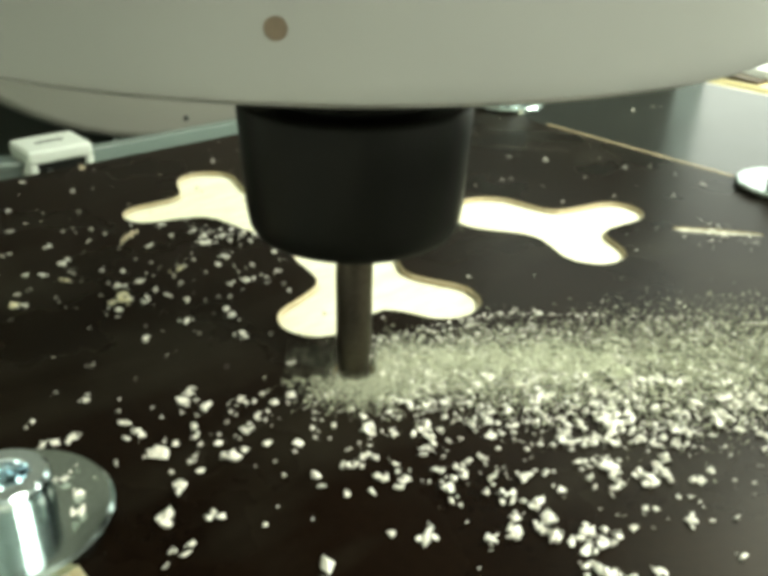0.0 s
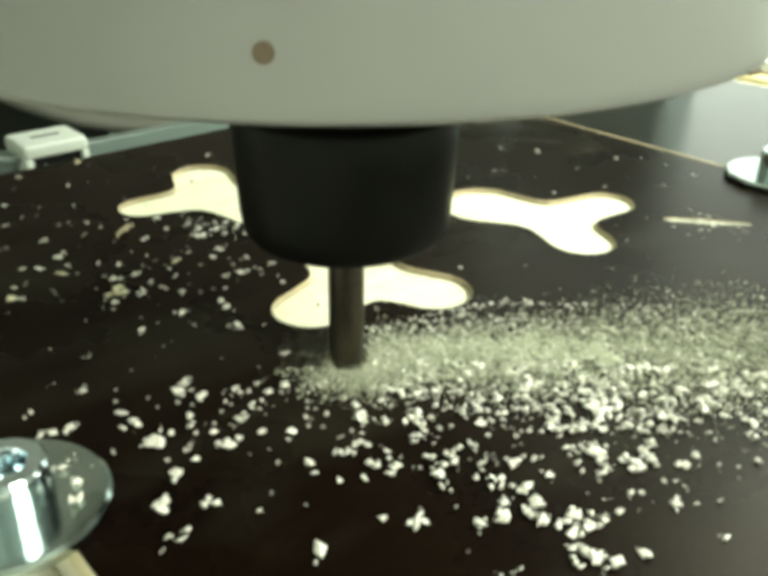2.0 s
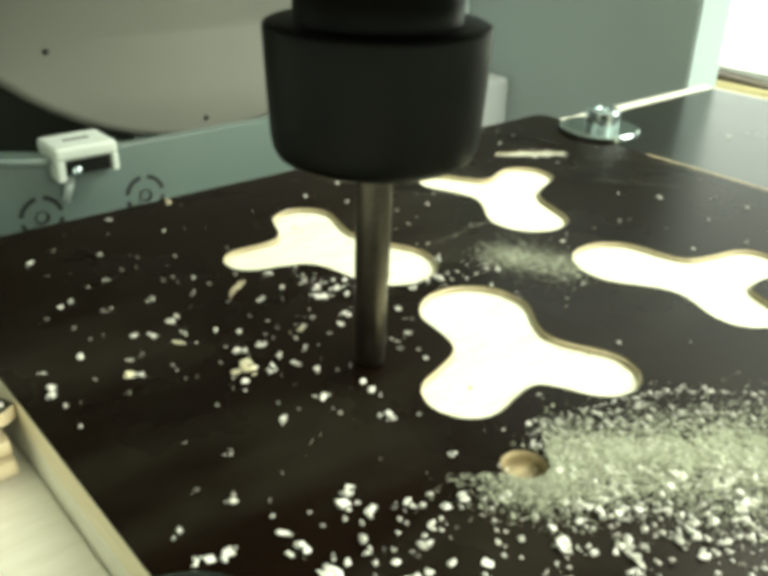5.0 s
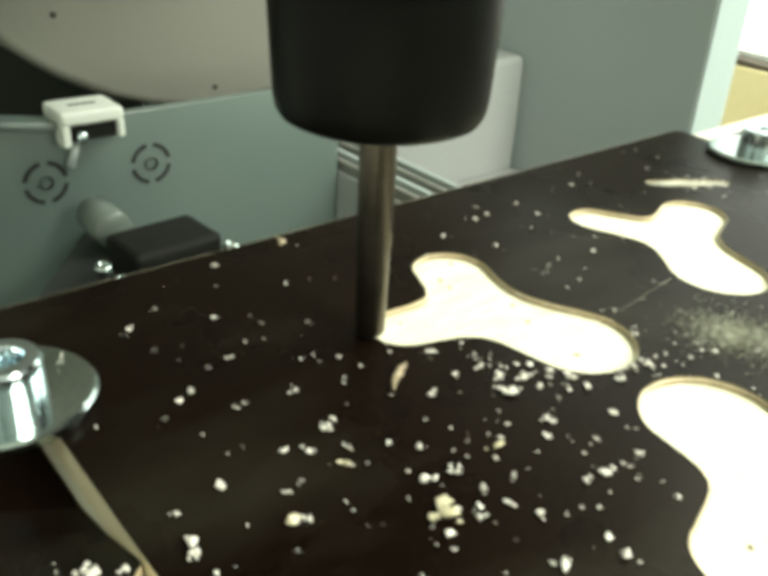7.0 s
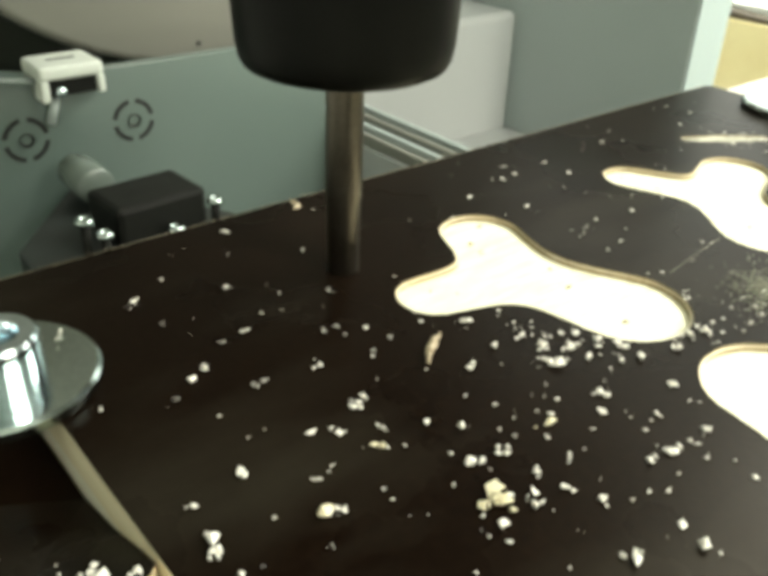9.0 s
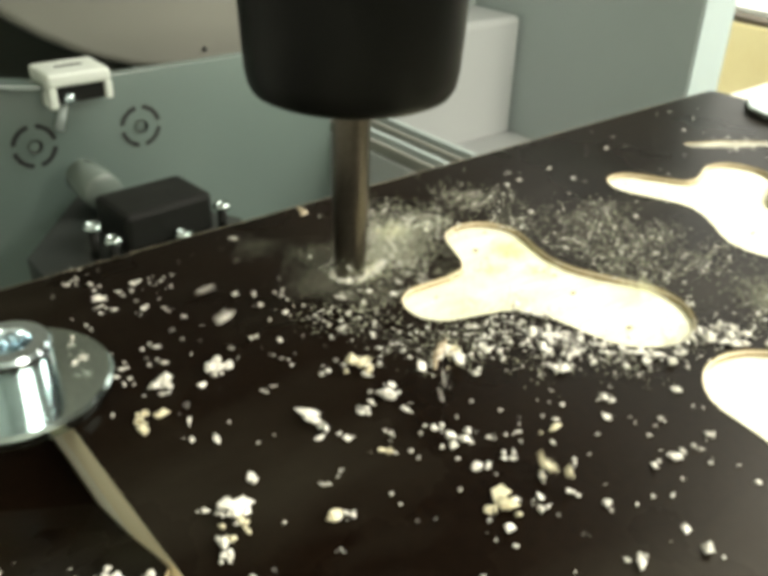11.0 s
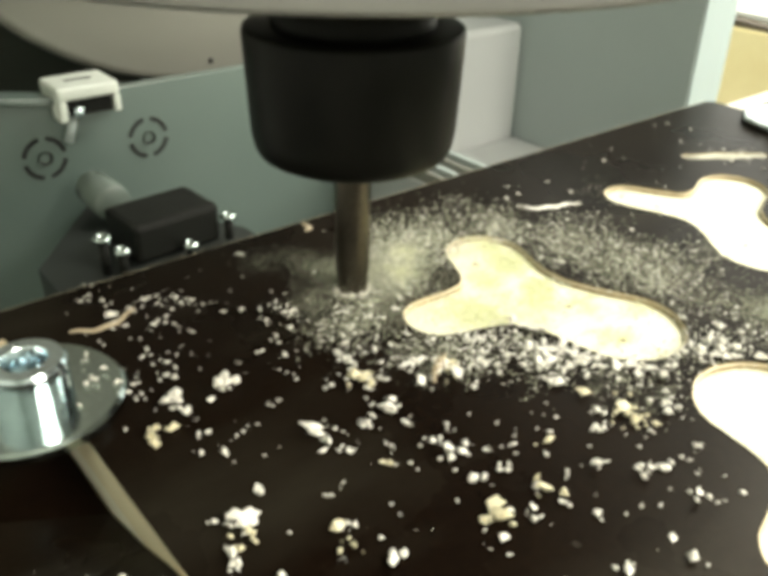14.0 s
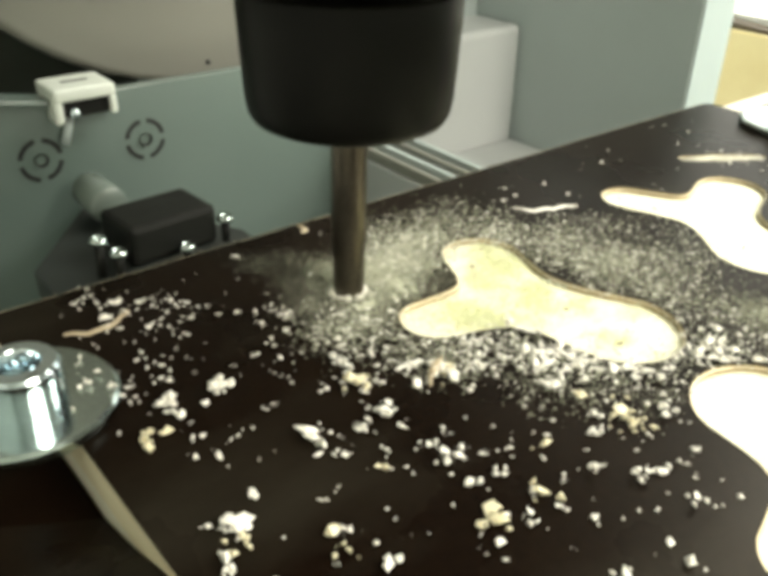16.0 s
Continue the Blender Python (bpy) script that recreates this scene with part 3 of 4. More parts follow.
def old_chips():
    rng = random.Random(4)

    def band():          # thick spray thrown to one side of the first hole
        for k in range(2300):
            s = 1 + 48 * rng.random()
            half = min(3.5 + 0.42 * s, 9.5)
            f = (1.6 if s < 36 else 0.6) + half * max(-1.25, min(1.05, rng.gauss(-0.05, 0.6)))
            p = SIDE * s + FORE * f
            if in_pocket(p.x, p.y) or math.hypot(p.x, p.y) < 2.6:
                continue
            yield p.x, p.y, rng.uniform(0.2, 0.42) + (rng.uniform(0.1, 0.4) if f < 0 and rng.random() < 0.4 else 0)

    def fore():          # coarse shreds nearer the viewer
        for k in range(260):
            s, f = rng.gauss(11, 17), -4 - abs(rng.gauss(0, 9))
            if s < 0 and rng.random() < 0.4:
                continue
            p = SIDE * s + FORE * f
            yield p.x, p.y, rng.choice((0.3, 0.4, 0.5, 0.6, 0.85))
        for x, y, n in ((-20.2, 4.0, 5), (-20.2, 0.6, 6), (-12.8, 5.2, 4), (-24.2, 6.1, 3), (-18.0, -3.9, 3), (-20.5, -8.2, 4), (-23.0, -8.7, 3), (-23.4, -10.2, 3),
                        (-14.3, -4.3, 3), (-6.0, -14.1, 5), (-4.4, -15.7, 5), (-1.8, -17.6, 4), (-1.3, -21.4, 6), (-3.0, -24.7, 12), (-1.4, -27.3, 14), (-3.2, -29.4, 16),
                        (10.8, -21.1, 12), (8.8, -25.3, 16), (6.4, -23.3, 14), (23.6, -25.1, 10), (-17.1, -17.6, 2)):
            for k in range(max(2, round(n * 0.6))):
                yield x + rng.gauss(0, 0.9), y + rng.gauss(0, 0.9), rng.uniform(0.5, 1.05)

    def left():          # thin scatter on the dark side of the board
        for k in range(24):
            s, f = -abs(rng.gauss(14, 9)), rng.uniform(-14, 24)
            p = SIDE * s + FORE * f
            if in_pocket(p.x, p.y) or rng.random() < 0.2:
                continue
            yield p.x, p.y, rng.choice((0.25, 0.35, 0.45, 0.6))

    def middle():        # loose pieces between the pockets
        for k in range(55):
            x, y = rng.gauss(2, 13), rng.gauss(30, 10)
            if in_pocket(x, y) and rng.random() < 0.9:
                continue
            yield x, y, rng.choice((0.2, 0.25, 0.35, 0.45, 0.6))
        for x, y in ((-8.5, 28.6), (-6.6, 28.4), (-14.0, 36.4), (-11.2, 38.0), (-19.0, 30.6), (-21.9, 32.5), (-26.1, 33.5), (-26.2, 32.0), (-3.9, 25.1), (-8.2, 23.9),
                     (-21.8, 37.0), (0.7, 21.7), (-3.2, 15.5), (-7.1, 17.4), (5.9, 39.2), (2.6, 41.6), (-4.6, 46.0), (-0.4, 43.8), (5.0, 34.9), (4.1, 33.1), (8.5, 32.3),
                     (21.4, 33.0), (15.2, 29.6), (-19.4, 47.6), (-17.9, 48.3), (5.2, 67.3), (-5.4, 67.6), (21.0, 60.0)):
            yield x, y, rng.uniform(0.5, 0.85) if y < 40 else rng.uniform(0.45, 0.7)
        for k in range(60):          # along the near side of a pocket
            u = rng.random() ** 0.8
            x, y = 2 + 19 * u + rng.gauss(0, 1.6), 38.5 - 11 * u + rng.gauss(0, 1.6)
            if not in_pocket(x, y):
                yield x, y, rng.choice((0.2, 0.3, 0.4, 0.6))
        for cx, cy, n in ((29.5, 27.5, 70), (31.5, 23.5, 60), (57.5, -4.6, 40), (66, 53, 60)):
            for k in range(n):
                x, y = cx + rng.gauss(0, 2.0), cy + rng.gauss(0, 2.0)
                if not in_pocket(x, y):
                    yield x, y, rng.uniform(0.18, 0.34)

    def rest():
        for k in range(170):
            yield rng.uniform(-27, 78), rng.uniform(-20, 69), rng.choice((0.25, 0.3, 0.45))

    # single small chips, strewn one by one
    singles = bmesh.new()
    for k in range(170):
        x, y = rng.gauss(5, 17), rng.gauss(30, 15)
        if -27 < x < 78 and y < 69 and not in_pocket(x, y) and math.hypot(x, y) > 3 and math.hypot(x - HOLE[0], y - HOLE[1]) > 4:
            flake(singles, x, y, 0.0, rng.choice((0.2, 0.25, 0.3, 0.35, 0.45)), rng)
    for k in range(170):
        p = SIDE * rng.gauss(8, 15) + FORE * (-4 - abs(rng.gauss(0, 7)))
        if -27 < p.x < 78:
            flake(singles, p.x, p.y, 0.0, rng.choice((0.25, 0.3, 0.4, 0.5)), rng)
    rides(tagged(part("small_wood_chips", singles, CHIP), "small single wood chips strewn over the black board", "wood chips", kind="stuff"))
    scatter("wood_chip_spray", "dense pale wood chips sprayed over the black board", band(), rng)
    scatter("coarse_wood_chips", "coarse pale wood shreds lying on the black board", fore(), rng)
    scatter("scattered_wood_chips", "thinly scattered pale wood chips on black", left(), rng)
    scatter("loose_wood_chips", "loose pale wood chips between the pockets", middle(), rng)
    scatter("wood_crumbs", "tiny pale wood crumbs on the black board", rest(), rng)
    bm = bmesh.new()
    for x, y in ((-10.6, 25.7), (-9.8, 24.9), (-9.6, 26.2), (-13.1, 33.8), (-19.2, 31.2), (-2.2, 28.6), (-10.2, 25.3)):
        clump(bm, x, y, 0, rng.uniform(0.75, 1.05), rng)
    rides(tagged(part("yellow_wood_chunks", bm, CHUNK), "yellowish coarse wood chunks lying on the board", "wood chips", kind="stuff"))
    rides(curl("wood_splinter", "short yellow wood splinter near the board's rear edge", 3.4, 68.4, -24, 2.6, 0.1, rng, SHAVE))
    bm = bmesh.new()
    for x, y, size in ((-26.2, -1.6, 1.0), (-27.0, -3.4, 1.3), (-25.2, 1.0, 0.8), (-26.6, 0.6, 0.7), (-24.6, -0.6, 0.5), (-25.6, 57.0, 0.5)):
        clump(bm, x, y, 1.1, size, rng)
    rides(tagged(part("wood_chips_on_washer", bm, CHIP), "a few pale wood chips lying on the washers", "wood chips", kind="stuff"))
    bm = bmesh.new()
    for x, y, size in ((-36.2, 41.2, 1.7), (-36.6, 41.6, 1.5), (-35.9, 41.0, 1.4), (-31.6, 34.9, 1.2), (-32.5, 35.4, 0.9), (-31.2, 37.2, 0.6), (-30.0, 33.8, 0.7), (-33.0, 38.0, 0.5), (-36.0, 42.0, 0.8), (-38.0, 40.5, 0.6), (-34.5, 46.0, 0.5)):
        clump(bm, x, y, -max(0.05, min(0.05 + 0.42 * (y - 33), 4.9)), size, rng)
    rides(tagged(part("wood_chips_on_offcut", bm, CHIP), "a few pale wood chips lying on the offcut", "wood chips", kind="stuff"))
    bm = bmesh.new()
    for x, y in ((110.9, 44.5), (117.0, 43.4)):
        clump(bm, x, y, -2.7, 0.5, rng)
    rides(tagged(part("wood_chips_on_sheet", bm, CHIP), "two small white wood chips on the dark sheet", "wood chips", kind="stuff"))
    # fine dust heap beside the first hole: very small grains, closely packed
    verts, faces = [], []
    for k in range(45500):
        s = -5 + 50 * rng.random() ** 1.35
        f = rng.gauss(0.3 + 0.055 * s, 2.0 + 0.085 * max(s, 0))
        if s < 2:
            s, f = rng.gauss(1.0, 2.6), rng.gauss(-2.4, 1.8)
            if s < -1 and f > -1.5 or rng.random() < 0.55:
                continue
        p = SIDE * s + FORE * f
        if k < 7000:          # two soft patches further off
            c = (29.5, 27.5) if k % 5 < 3 else (32.0, 22.5)
            p = Vector((c[0] + rng.gauss(0, 2.2), c[1] + rng.gauss(0, 2.2), 0))
        if in_pocket(p.x, p.y) or math.hypot(p.x, p.y) < 2.0:
            continue
        z, r, n = rng.uniform(0, 0.2), rng.choice((0.06, 0.08, 0.1, 0.13, 0.18)) * (0.65 if k < 7000 else 1.0), len(verts)
        for q in range(4):
            verts.append(((p.x + rng.uniform(-r, r)) * MM, (p.y + rng.uniform(-r, r)) * MM, (z + rng.uniform(0, 2 * r)) * MM))
        faces += [(n, n + 1, n + 2), (n, n + 2, n + 3), (n, n + 3, n + 1), (n + 1, n + 3, n + 2)]
    me = bpy.data.meshes.new("wood_dust")
    me.from_pydata(verts, [], faces)
    me.materials.append(DUST)
    rides(tagged(new("wood_dust", me), "fine greenish-pale wood dust heaped on the board", "wood dust", kind="stuff"))


def dust_heap(name, label, x0, x1, y0, y1, height, step=0.3):
    """A low crusted heap of dust whose uneven skin breaks through the board's surface in patches."""
    nx, ny = int((x1 - x0) / step), int((y1 - y0) / step)
    verts, faces = [], []
    for j in range(ny + 1):
        for i in range(nx + 1):
            x, y = x0 + i * step, y0 + j * step
            h = height(x, y) + 0.22 * noise.noise(Vector((x * 0.45, y * 0.45, 3.1))) + 0.24 * noise.noise(Vector((x * 1.7, y * 1.7, 7.7))) + 0.12 * noise.noise(Vector((x * 4.1, y * 4.1, 1.3)))
            if in_pocket(x, y):
                h = -0.9
            verts.append((x * MM, y * MM, max(h, -0.9) * MM))
    for j in range(ny):
        for i in range(nx):
            a = j * (nx + 1) + i
            q = (a, a + 1, a + nx + 2, a + nx + 1)
            if max(verts[k][2] for k in q) > -0.3 * MM:
                faces.append(q)
    me = bpy.data.meshes.new(name)
    me.from_pydata(verts, [], faces)
    me.materials.append(DUST)
    return tagged(new(name, me), label, "wood dust", kind="stuff")


def first_heap(x, y):
    s, f = x * SIDE.x + y * SIDE.y, x * FORE.x + y * FORE.y
    if math.hypot(x, y) < 2.4 or s < 1:
        return -0.9
    ends = min(1.0, (s - 1) / 5) * max(0.0, min(1.0, (46 - s) / 26))
    return 0.50 * ends * math.exp(-((f - 1.2 - 0.06 * s) / (2.4 + 0.10 * s)) ** 2) - 0.38


def second_heap(x, y):
    x, y = x - HOLE[0], y - HOLE[1]
    s, f = x * SIDE.x + y * SIDE.y, x * FORE.x + y * FORE.y
    if math.hypot(x, y) < 1.9:
        return -0.9
    h = math.exp(-((s - 4.5) / 4.2) ** 2 - ((f - 2.2) / 3.2) ** 2) + 0.8 * math.exp(-((s - 1.6) / 3.2) ** 2 - ((f + 2.6) / 2.0) ** 2) + 0.5 * math.exp(-((s - 17) / 7) ** 2 - ((f - 8) / 3) ** 2)
    return 0.40 * min(h, 1.1) - 0.38


FLYING = []          # chips thrown out of the second hole: (object, time, place of rest on the board)
HOLE = (0.0, 55.1)
LUMPS = ((-23.7, 35.1), (-25.0, 33.3), (-21.6, 48.7), (-17.1, 48.5), (-24.4, 46.1), (-15.3, 39.2), (-9.5, 38.5), (-8.4, 42.4), (-1.5, 39.1), (-8.3, 31.3), (-5.8, 24.9), (2.1, 26.9), (-0.9, 24.3), (5.0, 25.8), (1.0, 21.7), (1.8, 18.0), (-20.1, 29.0), (-18.0, 27.2), (-24.7, 29.0))


def new_chips():
    rng = random.Random(11)
    kinds = []
    for k in range(14):
        bm = bmesh.new()
        fine = k >= 7
        if fine:
            for j in range(8 + 2 * (k - 7)):
                r, a = 2.6 * math.sqrt(rng.random()), rng.uniform(0, 6.3)
                flake(bm, r * math.cos(a), r * math.sin(a), 0, rng.choice((0.12, 0.15, 0.18, 0.24, 0.34)), rng)
            for j in range(110):          # powder
                r = rng.choice((0.05, 0.07, 0.09, 0.12))
                c = Vector((rng.gauss(0, 1.7), rng.gauss(0, 1.7), rng.uniform(0, 0.12)))
                vs = [bm.verts.new(c + Vector((rng.uniform(-r, r), rng.uniform(-r, r), rng.uniform(0, 2 * r)))) for q in range(4)]
                for q in ((0, 1, 2), (0, 2, 3), (0, 3, 1), (1, 3, 2)):
                    f = bm.faces.new([vs[i] for i in q])
                    f.material_index = 1
        else:
            for j in range(6 if k < 2 else 0):          # crumbs, wide apart
                flake(bm, rng.uniform(-3, 3), rng.uniform(-3, 3), 0, rng.choice((0.2, 0.25, 0.35, 0.45)), rng)
            for j in range(rng.choice((1, 2)) if k < 2 else rng.choice((1, 2, 3))):
                clump(bm, rng.uniform(-1.0, 1.0), rng.uniform(-1.0, 1.0), 0, (0.3, 0.36, 0.42, 0.5, 0.62, 0.8, 1.0)[k], rng)
        kinds.append(tagged(part("wood_dust_patch" if fine else "wood_chip_clump", bm, [CHIP, DUST]), "fine pale wood dust thrown from the drilled hole" if fine else "torn pale wood chips thrown from the drilled hole", "wood dust" if fine else "wood chips", "chips from the drilled hole", kind="stuff"))
    for k in range(680):
        fine = k % 9 < 6
        t = (9.6 + 5.9 * rng.random() ** 1.2) if fine else (9.7 + 2.0 * rng.random() if k % 7 else 12.0 + 3.5 * rng.random())
        if fine:
            u = rng.random() ** 1.3
            way = ((0, 55), (9, 59.5), (19, 57.5), (25, 50), (28.5, 40), (29, 30)) if k % 4 else ((0, 55), (-4, 50), (0, 45), (5, 39), (10, 32), (20, 27))
            i = min(int(u * 5), 4)
            v = u * 5 - i
            x = way[i][0] * (1 - v) + way[i + 1][0] * v + rng.gauss(0, 2.0 + 1.8 * u + 1.2 * (k % 2)) + (1.5 if u < 0.2 else 0)
            y = way[i][1] * (1 - v) + way[i + 1][1] * v + rng.gauss(0, 2.0 + 1.8 * u + 1.2 * (k % 2))
        else:
            p = SIDE * rng.uniform(-25, 15) + FORE * (-3.6 - 22 * rng.random() ** 2.4)
            if p.dot(SIDE) < 0 and rng.random() < 0.45:
                continue
            x, y = HOLE[0] + p.x, HOLE[1] + p.y
            if k % 2 == 0:          # heaped along the near side of the pocket
                u = rng.random()
                x, y = 1 + 21 * u + rng.gauss(0, 1.8), 40 - 13 * u + rng.gauss(0, 1.8)
        away = Vector((x - HOLE[0], y - HOLE[1], 0))
        if fine and (k % 5 < 2 or away.dot(SIDE) < -0.5 and away.dot(FORE) > -2.5 or away.dot(SIDE) < 1.5 and away.dot(FORE) > -6 and rng.random() < 0.65):
            continue
        if in_pocket(x, y) and rng.random() < 0.9 or not (-27 < x < 75 and y < 69) or math.hypot(x - HOLE[0], y - HOLE[1]) < 2.2:
            continue
        src = kinds[rng.randrange(7, 14) if fine else min(int(7 * rng.random() ** 1.7), 6)]
        ob = src if src not in [o for o, *_ in FLYING] else copy_thing(src, Matrix())
        FLYING.append((ob, min(t, 15.6), (x, y, -DEPTH if in_pocket(x, y) else 0.0, rng.uniform(0, 360))))
    # a torn white collar round the hole as the cutter enters, and the first dust
    bm = bmesh.new()
    for j in range(110):
        a, r = rng.uniform(0, 6.3), rng.uniform(1.4, 1.75)
        flake(bm, r * math.cos(a), r * math.sin(a), rng.uniform(0, 0.2), rng.choice((0.3, 0.4, 0.5)), rng)
    FLYING.append((tagged(part("wood_fibre_collar", bm, CHIP), "torn white wood fibres round the drilled hole", "wood chips", kind="stuff"), 9.2, (HOLE[0], HOLE[1], 0.0, 0)))
    for k in range(7):
        FLYING.append((copy_thing(kinds[7 + k % 2], Matrix()), 9.15 + 0.02 * k, (max(8.0, 14 + rng.gauss(0, 5)), min(60.0 + rng.gauss(0, 1.4), 64.0), 0.0, rng.uniform(0, 360))))
    # soft powder between the hole and the pocket, and yellow powder settling inside the pocket
    mist = bmesh.new()
    for j in range(700):
        r = rng.choice((0.025, 0.035, 0.05))
        c = Vector((rng.gauss(0, 1.3), rng.gauss(0, 1.3), rng.uniform(0, 0.1)))
        vs = [mist.verts.new(c + Vector((rng.uniform(-r, r), rng.uniform(-r, r), rng.uniform(0, 2 * r)))) for q in range(4)]
        for q in ((0, 1, 2), (0, 2, 3), (0, 3, 1), (1, 3, 2)):
            mist.faces.new([vs[i] for i in q])
    mist = tagged(part("fine_dust_patch", mist, DUST), "very fine pale wood dust beside the drilled hole", "wood dust", "chips from the drilled hole", kind="stuff")
    for k in range(100):
        t, g = 9.7 + 5.4 * rng.random(), rng.gauss(0, 1)
        x, y = 4.0 + 3.0 * g + rng.gauss(0, 1.6), 57.0 - 0.6 * g + rng.gauss(0, 2.2)
        if k % 6 == 0:
            x, y = rng.gauss(0, 2.6), 50 + rng.gauss(0, 1.7)
        if in_pocket(x, y) or math.hypot(x, y - HOLE[1]) < 2.4:
            continue
        FLYING.append((copy_thing(mist, Matrix()), t, (x, y, 0.0, rng.uniform(0, 360))))
    FLYING.append((mist, 9.9, (4.5, 57.5, 0.0, 0)))
    powder = bmesh.new()
    for j in range(330):
        r = rng.choice((0.05, 0.07, 0.1, 0.13))
        c = Vector((rng.gauss(0, 0.9), rng.gauss(0, 0.9), rng.uniform(0, 0.08)))
        vs = [powder.verts.new(c + Vector((rng.uniform(-r, r), rng.uniform(-r, r), rng.uniform(0, 2 * r)))) for q in range(4)]
        for q in ((0, 1, 2), (0, 2, 3), (0, 3, 1), (1, 3, 2)):
            powder.faces.new([vs[i] for i in q])
    powder = tagged(part("yellow_dust_patch", powder, POWDER), "yellow wood dust settled inside the pocket", "wood dust", "chips from the drilled hole", kind="stuff")
    first = True
    for k in range(900):
        x, y = rng.uniform(-1, 24), rng.uniform(32, 63)
        near = math.exp(-(math.hypot(x - 6, y - 53) / 11) ** 2)
        if rng.random() > 0.42 * near + 0.05 or not all(in_pocket(x + 1.5 * c, y + 1.5 * d) for c, d in ((1, 0), (-1, 0), (0, 1), (0, -1))):
            continue
        FLYING.append((powder if first else copy_thing(powder, Matrix()), 9.8 + 4.5 * rng.random(), (x, y, -DEPTH + 0.02, rng.uniform(0, 360))))
        first = False
    for k, (x, y) in enumerate(LUMPS):
        bm = bmesh.new()
        for j in range((12, 10, 11, 10, 9, 9, 8, 11, 10)[k] if k < 9 else 6):
            flake(bm, rng.gauss(0, 0.55), rng.gauss(0, 0.45), rng.uniform(0, 0.7), rng.choice((0.35, 0.5, 0.65, 0.8, 0.95)) * (1 if k < 9 else 0.7), rng)
        ob = tagged(part("wood_chunk", bm, CHUNK if k % 3 == 1 else CHIP), "coarse torn lump of yellowish wood" if k % 3 == 1 else "coarse torn lump of pale wood", "wood chips", "lumps from the drilled hole", "stuff")
        FLYING.append((ob, 9.75 + 0.1 * k, (x, y, 1.1 if x < -24.6 and y > 50 else 0.0, rng.uniform(0, 360))))
    # yellow crusts along the pocket's near side, and chips that settle on the washer
    for k, (x, y, z, n, size) in enumerate(((-1.5, 39.5, 0, 16, 0.7), (5.7, 27.2, 0, 22, 0.75), (-7.8, 42.5, 0, 14, 0.6), (8.7, 25.3, 0, 12, 0.6), (19.7, 28.0, 0, 16, 0.6),
                                            (-26.1, 53.8, 1.1, 7, 0.6), (-24.7, 52.4, 1.1, 6, 0.5), (-24.7, 54.6, 1.1, 3, 0.4), (-28.0, 51.6, 1.1, 3, 0.35))):
        bm = bmesh.new()
        for j in range(n):
            flake(bm, rng.gauss(0, 0.09 * n * size), rng.gauss(0, 0.06 * n * size), rng.uniform(0, 0.4), size * rng.uniform(0.4, 1.1), rng)
        yellow = k in (0, 1)
        ob = tagged(part("wood_chunk", bm, CHUNK if yellow else CHIP), "coarse torn lump of yellowish wood" if yellow else "coarse torn lump of pale wood", "wood chips", "lumps from the drilled hole", "stuff")
        FLYING.append((ob, 10.0 + 0.15 * k if k not in (1, 3) else 13.2, (x, y, z, rng.uniform(0, 360))))
    used = {o for o, *_ in FLYING}
    for o in kinds:
        if o not in used:
            bpy.data.objects.remove(o)


def dust_swirl():
    """Fine dust whirled up round the turning cutter, thickest close to it."""
    rng = random.Random(33)
    verts, faces = [], []
    for k in range(3200):
        a, d = rng.uniform(0, 6.3), 1.8 + 4.6 * rng.random() ** 1.7
        z = 0.1 + abs(rng.gauss(0, 0.25 + 0.16 * d)) * 0.7
        r, n = rng.choice((0.03, 0.04, 0.05, 0.065)), len(verts)
        for q in range(4):
            verts.append(((d * math.cos(a) + rng.uniform(-r, r)) * MM, (d * math.sin(a) + rng.uniform(-r, r)) * MM, (z + rng.uniform(-r, r)) * MM))
        faces += [(n, n + 1, n + 2), (n, n + 2, n + 3), (n, n + 3, n + 1), (n + 1, n + 3, n + 2)]
    me = bpy.data.meshes.new("dust_swirl")
    me.from_pydata(verts, [], faces)
    me.materials.append(DUST)
    return tagged(new("dust_swirl", me), "fine wood dust whirling round the turning cutter", "wood dust", kind="stuff")


def curl(name, label, x, y, turn, length, rise, rng, material=SHAVE):
    """A long twisted shaving, swept as a thin bent ribbon."""
    bm = bmesh.new()
    row, a, px, py = [], radians(turn), x, y
    n = 26
    for k in range(n):
        u = k / (n - 1)
        w = 0.28 * math.sin(math.pi * min(max(u, 0.06), 0.94)) + 0.08
        z = 0.12 + rise * abs(math.sin(3.3 * u * math.pi)) * rng.uniform(0.8, 1.1)
        nx, ny = -math.sin(a), math.cos(a)
        row.append([bm.verts.new((px + nx * w * c, py + ny * w * c, z + (0.12 if c == 0 else 0) + dz)) for c, dz in ((-1, 0), (0, 0.1), (1, 0), (0, -0.08))])
        a += rng.uniform(-0.28, 0.28) + 0.05 * math.sin(5 * u)
        px, py = px + length / n * math.cos(a), py + length / n * math.sin(a)
    for r0, r1 in zip(row, row[1:]):
        for k in range(4):
            bm.faces.new((r0[k], r0[(k + 1) % 4], r1[(k + 1) % 4], r1[k]))
    bm.faces.new(row[0])
    bm.faces.new(row[-1])
    bmesh.ops.recalc_face_normals(bm, faces=bm.faces)
    return tagged(part(name, bm, material), label, "shaving")


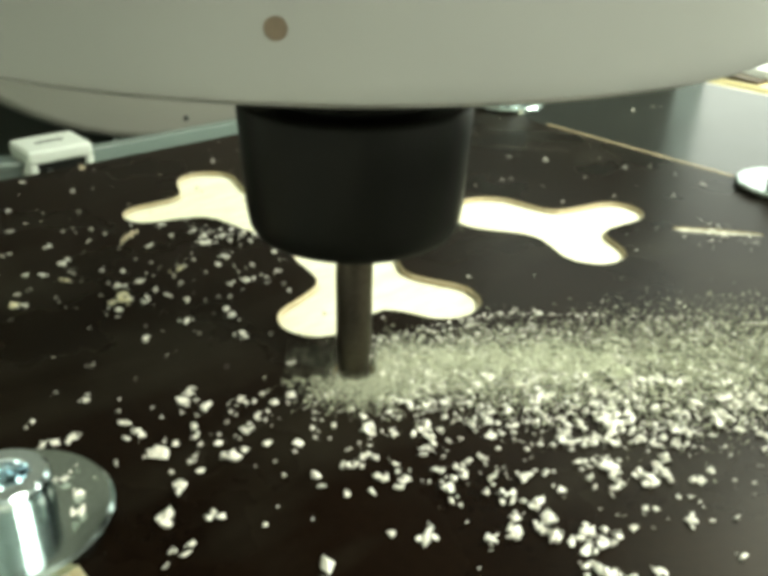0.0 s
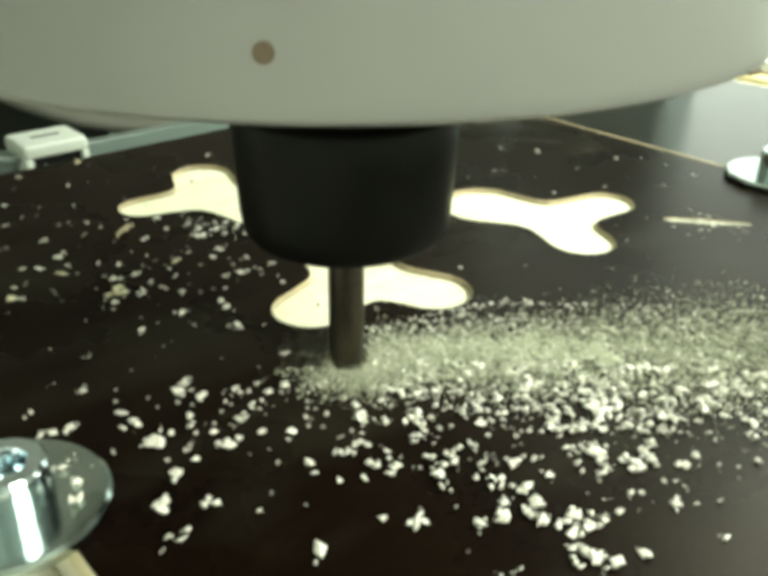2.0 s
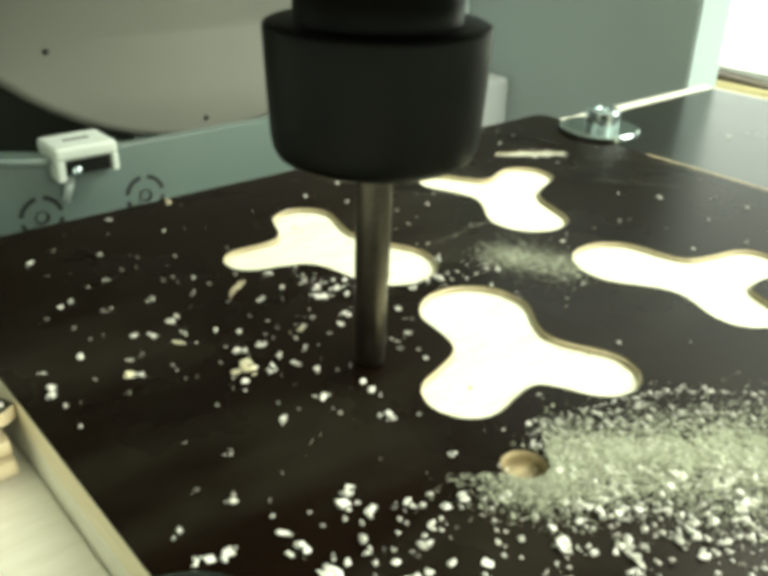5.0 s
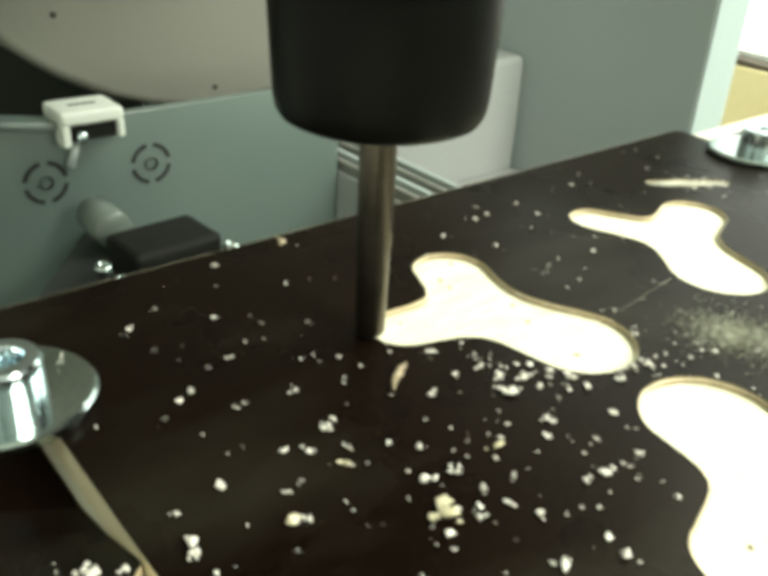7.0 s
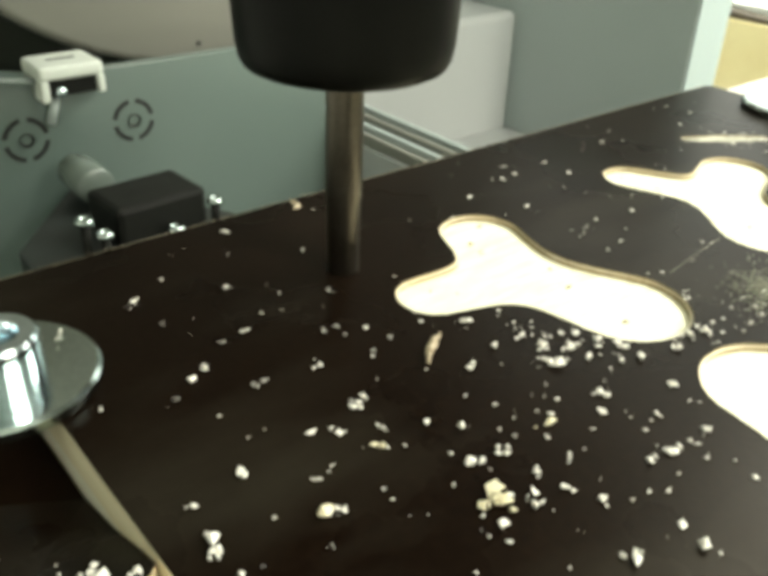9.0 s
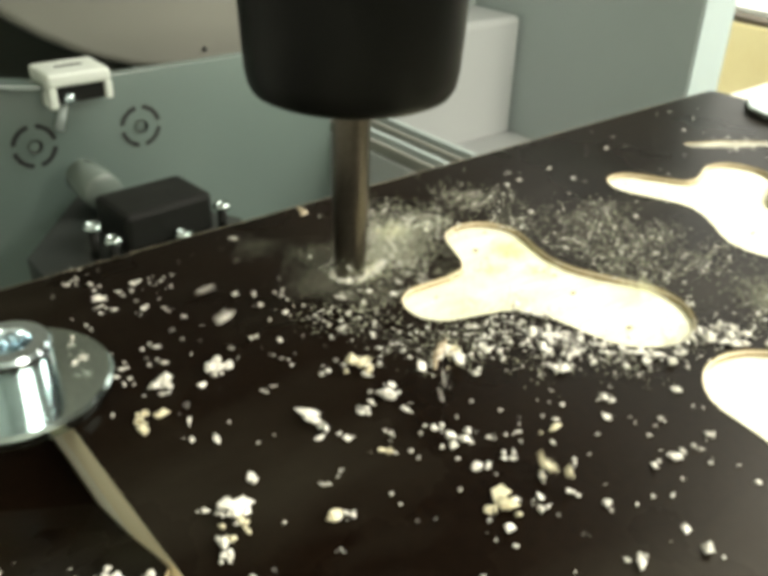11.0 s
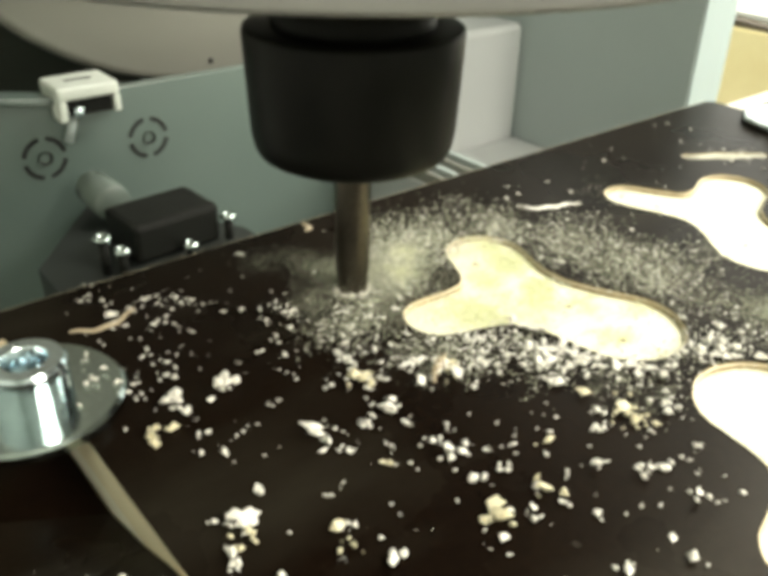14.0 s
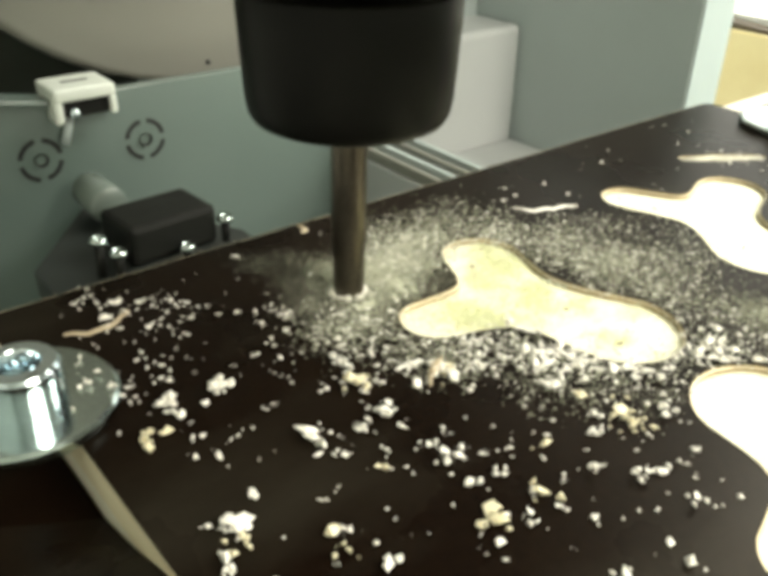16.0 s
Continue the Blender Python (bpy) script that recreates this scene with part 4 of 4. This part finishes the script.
# ---- putting it together ----
room()
machine_frame()
plug_socket()
switch_box()
bench()
work_board()
base_board()
side_offcut()
first = clamp_bolt()
BOLTS = ((-30.8, -0.2), (-30.5, 55.4), (84.6, 56.2), (80.8, -1.6))
bolts = [first] + [copy_thing(first, Matrix()) for _ in BOLTS[1:]]
SPINDLE = spindle()
old_chips()
rides(dust_heap("wood_dust_heap", "crusted pale wood dust heaped beside the first hole", 0, 46, -36, 16, first_heap))
GROWING = dust_heap("growing_dust_heap", "pale wood dust gathering round the drilled hole", -8, 32, 42, 69, second_heap)
new_chips()
SWIRL = dust_swirl()
rng0 = random.Random(21)
rides(curl("wood_shaving", "brown curled wood shaving on the board", -3.9, 38.9, 39, 4.0, 0.5, rng0))

for label, x, y, turn, length in (("brown torn wood shaving beside the washer", -24.4, 63.4, -37, 7.0), ("thin pale curled wood shaving on black", 27.2, 59.4, -55, 8.6)):
    FLYING.append((curl("wood_shaving", label, 0, 0, 0, length, 0.15, rng0, SHAVE if x < 0 else CHIP), 12.6, (x, y, 0.0, turn - 70)))

# how far the table has travelled along y, and the height of the collet nut's lower end
TRAVEL = ((0.0, 0.0), (3.50, 0.0), (3.65, -1.0), (4.0, -6.05), (4.5, -12.9), (5.5, -26.7), (6.5, -40.4), (7.0, -47.3), (7.45, -53.9), (7.6, -55.1), (16.0, -55.1))
HEIGHT = (
    (0.0, 14.23), (0.2, 13.93), (0.5, 13.34), (0.7, 12.83), (0.8, 13.88), (1.0, 16.70), (1.1, 17.45), (1.3, 20.12),
    (1.5, 20.25), (1.7, 17.22), (1.9, 14.65), (2.0, 13.12), (2.2, 12.55), (2.4, 12.35), (2.5, 12.50), (2.6, 14.55),
    (2.8, 17.29), (3.0, 19.71), (3.3, 21.05), (3.5, 21.15), (4.2, 20.75), (6.3, 20.97), (7.0, 21.05), (7.5, 20.45),
    (8.0, 20.26), (8.2, 20.15), (8.5, 19.15), (9.0, 18.75), (9.5, 19.99), (10.0, 18.15), (10.6, 19.35), (11.2, 16.75),
    (11.6, 19.75), (12.0, 18.60), (12.3, 14.89), (12.5, 15.13), (13.0, 14.36), (13.3, 13.15), (13.6, 13.40), (13.8, 13.38),
    (14.0, 14.14), (14.3, 18.60), (14.5, 20.85), (14.7, 19.02), (15.0, 15.39), (15.2, 13.36), (15.5, 12.60), (15.7, 13.98),
    (16.0, 17.32),
)


WHIRL_T = (0.0, 0.9, 1.3, 1.6, 2.0, 2.6, 3.1, 9.4, 9.8, 10.0, 10.4, 14.2, 14.5, 14.9, 16.0)
WHIRL_Z = (0.0, 0.0, -7.0, -7.0, 0.0, 0.0, -7.0, -7.0, -7.0, 0.0, 0.0, 0.0, -0.6, 0.0, 0.0)


def motions():
    for ob in MOVING:
        walk(ob, [(t, pose(0, y * MM, 0)) for t, y in TRAVEL])
    for ob, (x, y) in zip(bolts, BOLTS):
        walk(ob, [(t, pose(x * MM, (y + dy) * MM, 0, 0, 0, 0)) for t, dy in TRAVEL])
    walk(SPINDLE, [(t, pose(0, 0, z * MM)) for t, z in HEIGHT])
    # the whirl of dust rises while the cutter is in the wood and sinks into the hole when it lifts
    walk(SWIRL, [(0.1 * k, pose(0, 0, float(np.interp(0.1 * k, WHIRL_T, WHIRL_Z)) * MM, 0, 0, 83 * k)) for k in range(161)])
    walk(GROWING, [(t, pose(0, y * MM, -0.85 * MM)) for t, y in TRAVEL[:-1]] + [(t, pose(0, -55.1 * MM, z * MM)) for t, z in ((9.5, -0.8), (11.8, -0.3), (13.5, -0.1), (16.0, 0.0))])
    for ob, t, (x, y, z, turn) in FLYING:
        rows = [(s, pose(HOLE[0] * MM, (HOLE[1] + dy) * MM, -4.6 * MM, 0, 0, turn)) for s, dy in TRAVEL[:-1]]
        hx, hy, ex, ey = HOLE[0], HOLE[1] - 55.1, x, y - 55.1
        high = 1.2 + 0.12 * math.hypot(ex - hx, ey - hy)
        rows += [(t - 0.1, pose(hx * MM, hy * MM, -4.2 * MM, 0, 0, turn)),
                 (t, pose((hx * 0.75 + ex * 0.25) * MM, (hy * 0.75 + ey * 0.25) * MM, high * MM, 0, 0, turn + 20)),
                 (t + 0.13, pose((hx * 0.25 + ex * 0.75) * MM, (hy * 0.25 + ey * 0.75) * MM, high * MM, 0, 0, turn + 50)),
                 (t + 0.27, pose(ex * MM, ey * MM, z * MM, 0, 0, turn + 70)), (16.0, pose(ex * MM, ey * MM, z * MM, 0, 0, turn + 70))]
        walk(ob, rows)


motions()
